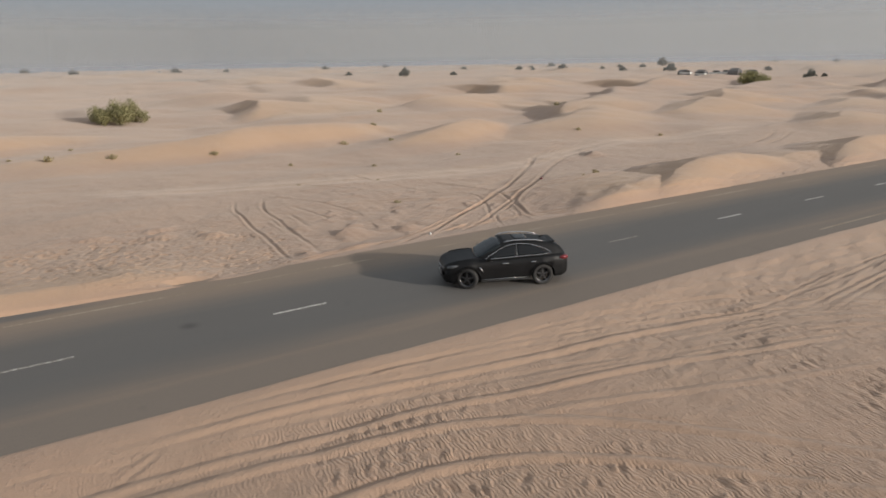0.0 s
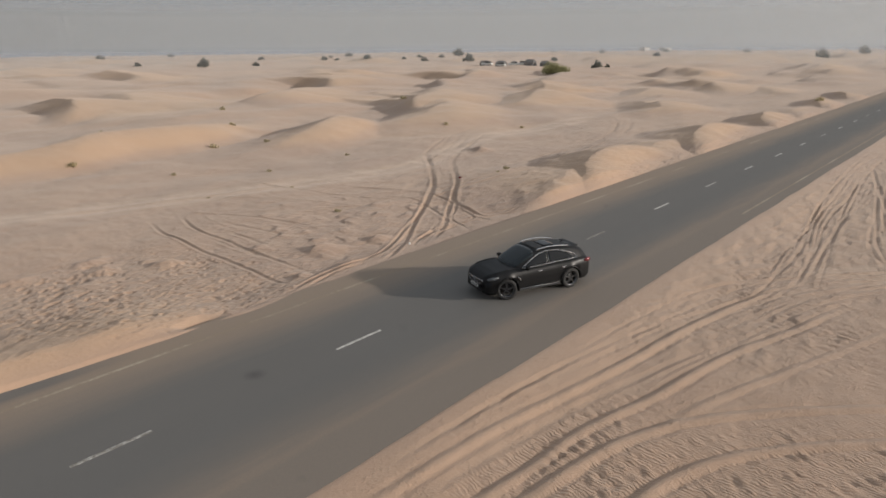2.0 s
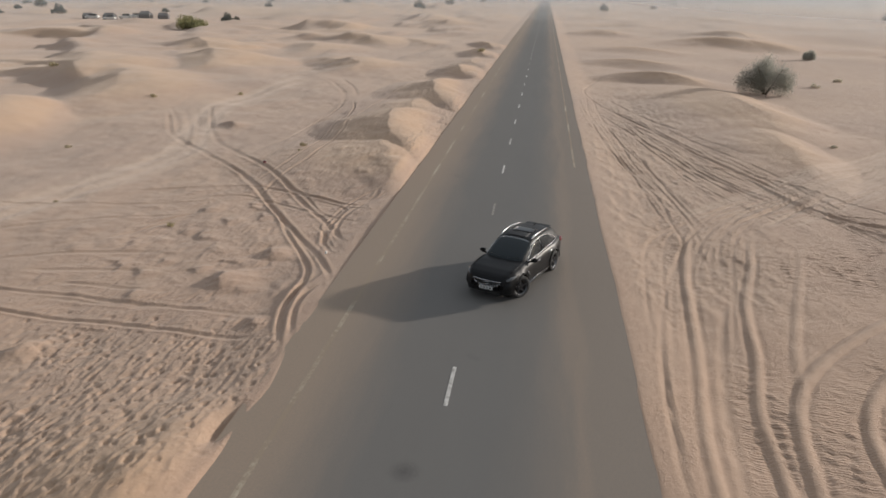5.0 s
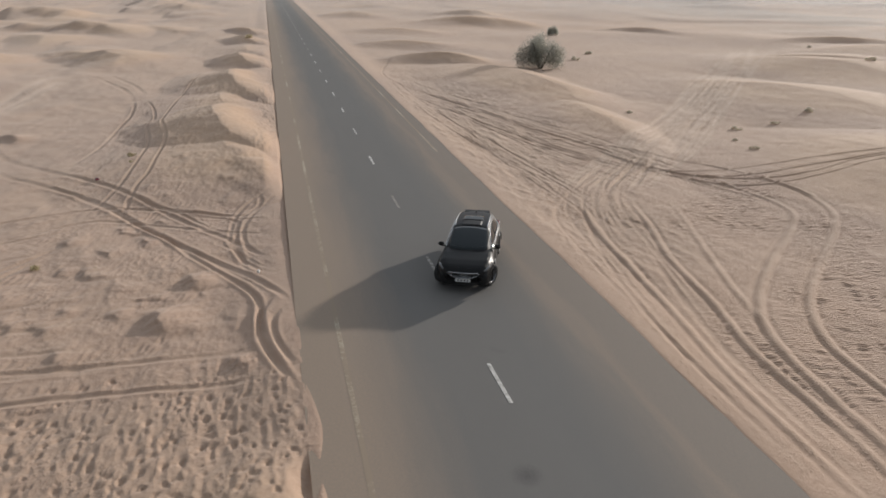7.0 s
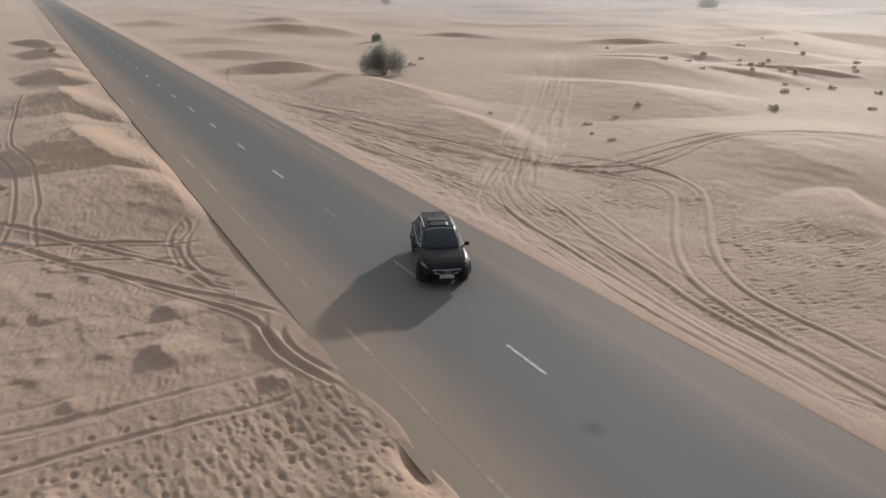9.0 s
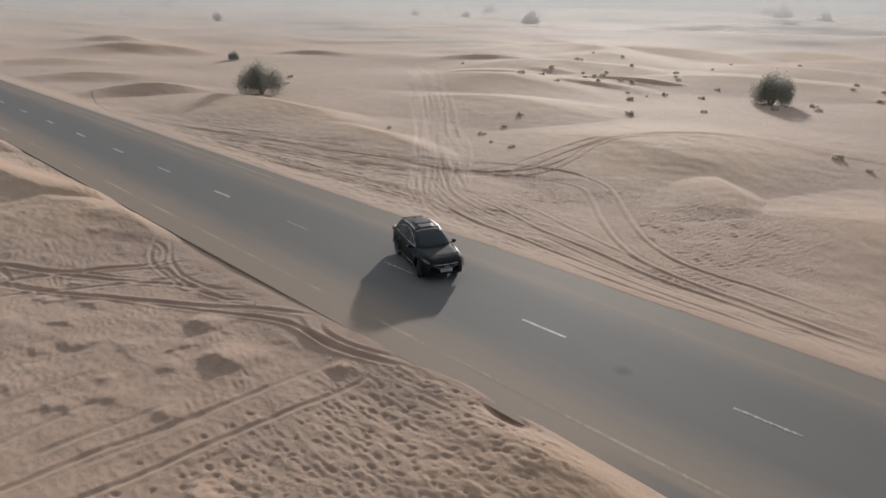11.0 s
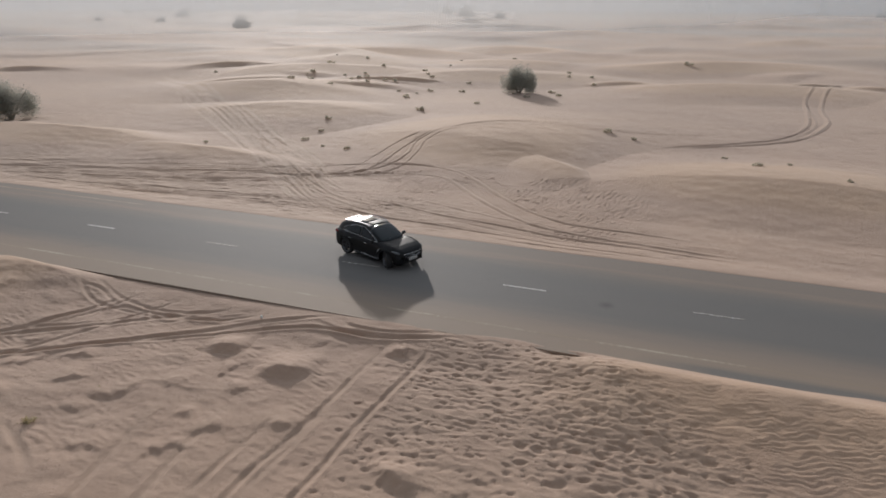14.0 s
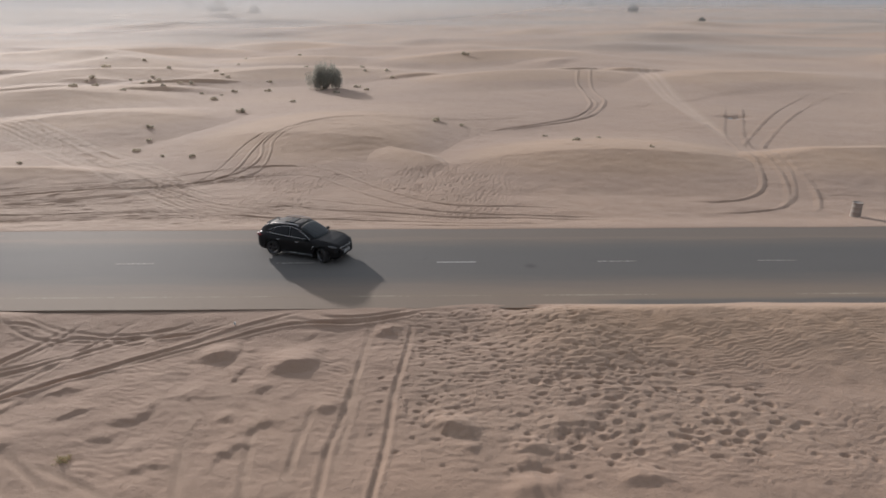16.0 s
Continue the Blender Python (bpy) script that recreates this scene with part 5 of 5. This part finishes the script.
for x, y, s in ((28.8, 13.8, 0.9), (101.5, 8.3, 2.2), (-4.4, 43, 1.6), (0.3, 42, 1.3), (-7.2, 46, 1.0), (8.5, 41, 1.2), (27.4, 13.6, 0.6), (30, 52, 1.3), (48, 36, 1.1), (13, 34, 0.8), (20, 62, 1.6), (40, 70, 1.6), (10, 24, 0.5), (19, 30, 0.9), (55, 30, 1), (15.5, 22.5, 0.5), (26, 40, 1.2), (22, 43, 1.2), (-2, 55, 1.2), (66, 60, 1.6), (12.4, 12.5, 0.35), (12.9, 14.7, 0.7)):
    copy_at(tuft_dry, x, y, trees.uniform(0, 360), s * trees.uniform(0.9, 1.5))


# ---- camp, vehicles and buildings in the distance, things by the verge ----
def build_tent(length, mat, label):
    tent = new("camp_tent")
    verts = [(-length / 2, -2, 0), (length / 2, -2, 0), (length / 2, 2, 0), (-length / 2, 2, 0), (-length / 2, -1.7, 1.6), (length / 2, -1.7, 1.6), (length / 2, 1.7, 1.6), (-length / 2, 1.7, 1.6), (-length / 2 + 0.4, 0, 2.5), (length / 2 - 0.4, 0, 2.5)]
    part("cover", mesh_from("cover", verts, [(0, 1, 5, 4), (1, 2, 6, 5), (2, 3, 7, 6), (3, 0, 4, 7), (4, 5, 9, 8), (6, 7, 8, 9), (5, 6, 9), (7, 4, 8)], mat, False), tent)
    part("doorway", box_mesh("doorway", (1.4, 0.08, 1.4), WHITE, 0.02, (0.6, -2.02, 0.72)), tent)
    return tagged(tent, label, "tent", "camp tents")


def build_far_car(mat, label):
    ob = new("parked_car")
    part("body", box_mesh("body", (4.4, 1.8, 0.8), mat, 0.15, (0, 0, 0.75)), ob)
    part("cabin", box_mesh("cabin", (2.5, 1.6, 0.7), GLASS, 0.15, (-0.3, 0, 1.45), 0.85), ob)
    for sx in (-1.35, 1.35):
        for sy in (-0.8, 0.8):
            part("wheel", tyre_mesh, ob, m=pose(sx, sy, 0.39))
    return tagged(ob, label, "car", "vehicles at the camp")


camp = np.random.RandomState(5)
first_tent = set_down(build_tent(3.6, TENT, "dark canvas tent in a desert camp"), 236, 172, 115, 1.0, 0.1)
for k, (x, y) in enumerate(((239, 165), (244, 153), (246.5, 147))):
    copy_at(first_tent, x, y, 110 + camp.uniform(-15, 15), camp.uniform(0.9, 1.15))
white_car = set_down(build_far_car(WHITE, "white parked car beside a desert camp"), 236.5, 163.5, 100, 1, 0)
for x, y in ((240.5, 159.5), (234, 169), (243, 156.5), (99, 640), (112, 640)):
    copy_at(white_car, x, y, camp.uniform(60, 140), 1.1)


def build_hut(w, d, h, label):
    hut = new("building")
    part("wall", box_mesh("wall", (w, d, h), WHITE, 0.1, (0, 0, h / 2)), hut)
    part("roof", box_mesh("roof", (w + 0.8, d + 0.8, 0.5), CONCRETE, 0.1, (0, 0, h + 0.27)), hut)
    part("door", box_mesh("door", (1.6, 0.2, 2.4), TENT, 0.02, (0, -d / 2 - 0.05, 1.2)), hut)
    return tagged(hut, label, "building", "distant white buildings")


hut = set_down(build_hut(13, 8, 3.6, "low white building on the horizon"), 850, 375, 60, 1, 0.3)
copy_at(hut, 856, 350, 60, 1.1)

drum = new("oil_drum")
part("shell", lathe_mesh("shell", [(0.0, 0.0), (0.29, 0.0), (0.30, 0.03), (0.285, 0.05), (0.285, 0.30), (0.30, 0.32), (0.285, 0.34), (0.285, 0.60), (0.30, 0.62), (0.285, 0.64), (0.285, 0.88), (0.30, 0.90), (0.29, 0.91), (0.27, 0.88), (0.0, 0.88)], RUST, 24, "z"), drum)
part("bung", lathe_mesh("bung", [(0.0, 0.0), (0.035, 0.0), (0.035, 0.02), (0.0, 0.02)], PLASTIC, 10, "z"), drum, m=pose(0.17, 0.05, 0.875))
tagged(set_down(drum, -23.4, -7.6, 0, 1.0, 0.03), "weathered steel drum standing on the sandy verge", "drum")

can = new("litter", lathe_mesh("litter", [(0.0, 0.0), (0.10, 0.0), (0.11, 0.02), (0.11, 0.26), (0.07, 0.33), (0.0, 0.34)], WHITE, 12, "z"))
tagged(set_down(can, 10.2, 6.4, 0, 0.42, 0.03), "discarded pale plastic bottle stuck upright in the sand", "litter")


def rubble_mesh(seed, size):
    rng = np.random.RandomState(seed)
    bm = bmesh.new()
    bmesh.ops.create_icosphere(bm, subdivisions=2, radius=size)
    for v in bm.verts:
        v.co = Vector((v.co.x * 1.4, v.co.y, v.co.z * 0.55)) * rng.uniform(0.75, 1.15)
    return bm_mesh("rubble", bm, CONCRETE)


rubble = tagged(set_down(new("rubble", rubble_mesh(6, 0.30)), -30.3, -40.9, 20), "pale broken lump lying in a hollow of the sand", "rubble", "lumps in the hollow")
for x, y, k in ((-29.6, -41.6, 0.8), (-31.0, -41.1, 0.6), (-29.2, -40.8, 0.5), (-30.4, -41.8, 0.55)):
    copy_at(rubble, x, y, 70 * k * 9, k)
rag = new("plastic_bag", box_mesh("plastic_bag", (0.38, 0.26, 0.14), RED, 0.05, (0, 0, 0.06), 0.6))
tagged(set_down(rag, 24.6, 14.9, 30, 1.0, 0.02), "faded red plastic bag lying on the sand", "litter")


# added glowing grey ring that stands in for haze and closes the horizon all round
def build_backdrop(radius, tall):
    verts, faces, n = [], [], 240
    for k in range(n):
        a = 2 * math.pi * k / n
        x, y = radius * math.cos(a), radius * math.sin(a)
        verts += [(x, y, -60), (x, y, tall * (0.55 + 0.5 * noise.fractal(Vector((x / 260, y / 260, 0)), 0.9, 2.0, 4)) - 2.2e-6 * radius ** 2)]
    for k in range(n):
        q = (k + 1) % n
        faces.append((2 * k, 2 * q, 2 * q + 1, 2 * k + 1))
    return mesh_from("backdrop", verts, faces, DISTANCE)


tagged(new("backdrop", build_backdrop(960, 16)), "grey glowing ring imitating haze along the far horizon", "horizon", kind="structure")


# sheets far out, added to imitate dust haze; sunlit, denser near horizon, thinning upward
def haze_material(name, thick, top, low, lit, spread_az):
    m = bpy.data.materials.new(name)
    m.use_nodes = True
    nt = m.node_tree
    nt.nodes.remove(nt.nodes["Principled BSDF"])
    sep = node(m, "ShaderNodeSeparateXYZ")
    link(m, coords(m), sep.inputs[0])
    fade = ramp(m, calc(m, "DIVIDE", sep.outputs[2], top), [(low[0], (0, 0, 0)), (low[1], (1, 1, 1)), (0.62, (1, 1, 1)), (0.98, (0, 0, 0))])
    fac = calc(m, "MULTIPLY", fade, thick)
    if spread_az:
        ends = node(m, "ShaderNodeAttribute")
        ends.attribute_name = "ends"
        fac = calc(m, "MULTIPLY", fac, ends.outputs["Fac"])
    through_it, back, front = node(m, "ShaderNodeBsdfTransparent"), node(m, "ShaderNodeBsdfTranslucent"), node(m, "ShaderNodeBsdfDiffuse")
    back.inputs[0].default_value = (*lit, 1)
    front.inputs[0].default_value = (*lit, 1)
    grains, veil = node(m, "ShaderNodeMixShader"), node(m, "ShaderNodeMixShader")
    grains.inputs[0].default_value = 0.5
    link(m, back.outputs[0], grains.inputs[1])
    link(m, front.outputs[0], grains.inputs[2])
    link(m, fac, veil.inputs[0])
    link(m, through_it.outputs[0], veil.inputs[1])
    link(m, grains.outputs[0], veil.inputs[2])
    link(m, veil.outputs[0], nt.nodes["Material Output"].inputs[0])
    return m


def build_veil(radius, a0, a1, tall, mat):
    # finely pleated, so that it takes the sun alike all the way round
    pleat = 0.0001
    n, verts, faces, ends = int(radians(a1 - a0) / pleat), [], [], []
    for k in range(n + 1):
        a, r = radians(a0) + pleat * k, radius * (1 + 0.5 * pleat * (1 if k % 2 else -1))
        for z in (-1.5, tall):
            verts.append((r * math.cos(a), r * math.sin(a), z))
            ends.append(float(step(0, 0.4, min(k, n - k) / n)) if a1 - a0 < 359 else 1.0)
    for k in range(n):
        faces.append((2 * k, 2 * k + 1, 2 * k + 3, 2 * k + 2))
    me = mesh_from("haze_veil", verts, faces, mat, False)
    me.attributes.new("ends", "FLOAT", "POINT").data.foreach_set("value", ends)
    ob = tagged(new("backdrop", me), "pale translucent sheet imitating haze in front of the horizon", "haze", kind="structure")
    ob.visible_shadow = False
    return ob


# the sunward sheet's colour is paler: brighter haze towards the sun painted in
build_veil(145, -132, 28, 26, haze_material("haze_sheet_sunward", 0.62, 26.0, (0.0, 0.38), (0.80, 0.81, 0.81), True))
build_veil(245, 0, 360, 30, haze_material("haze_sheet", 0.50, 30.0, (0.0, 0.30), (0.48, 0.50, 0.51), False))
build_veil(470, 0, 360, 46, haze_material("haze_sheet_far", 0.62, 46.0, (0.0, 0.24), (0.52, 0.54, 0.55), False))
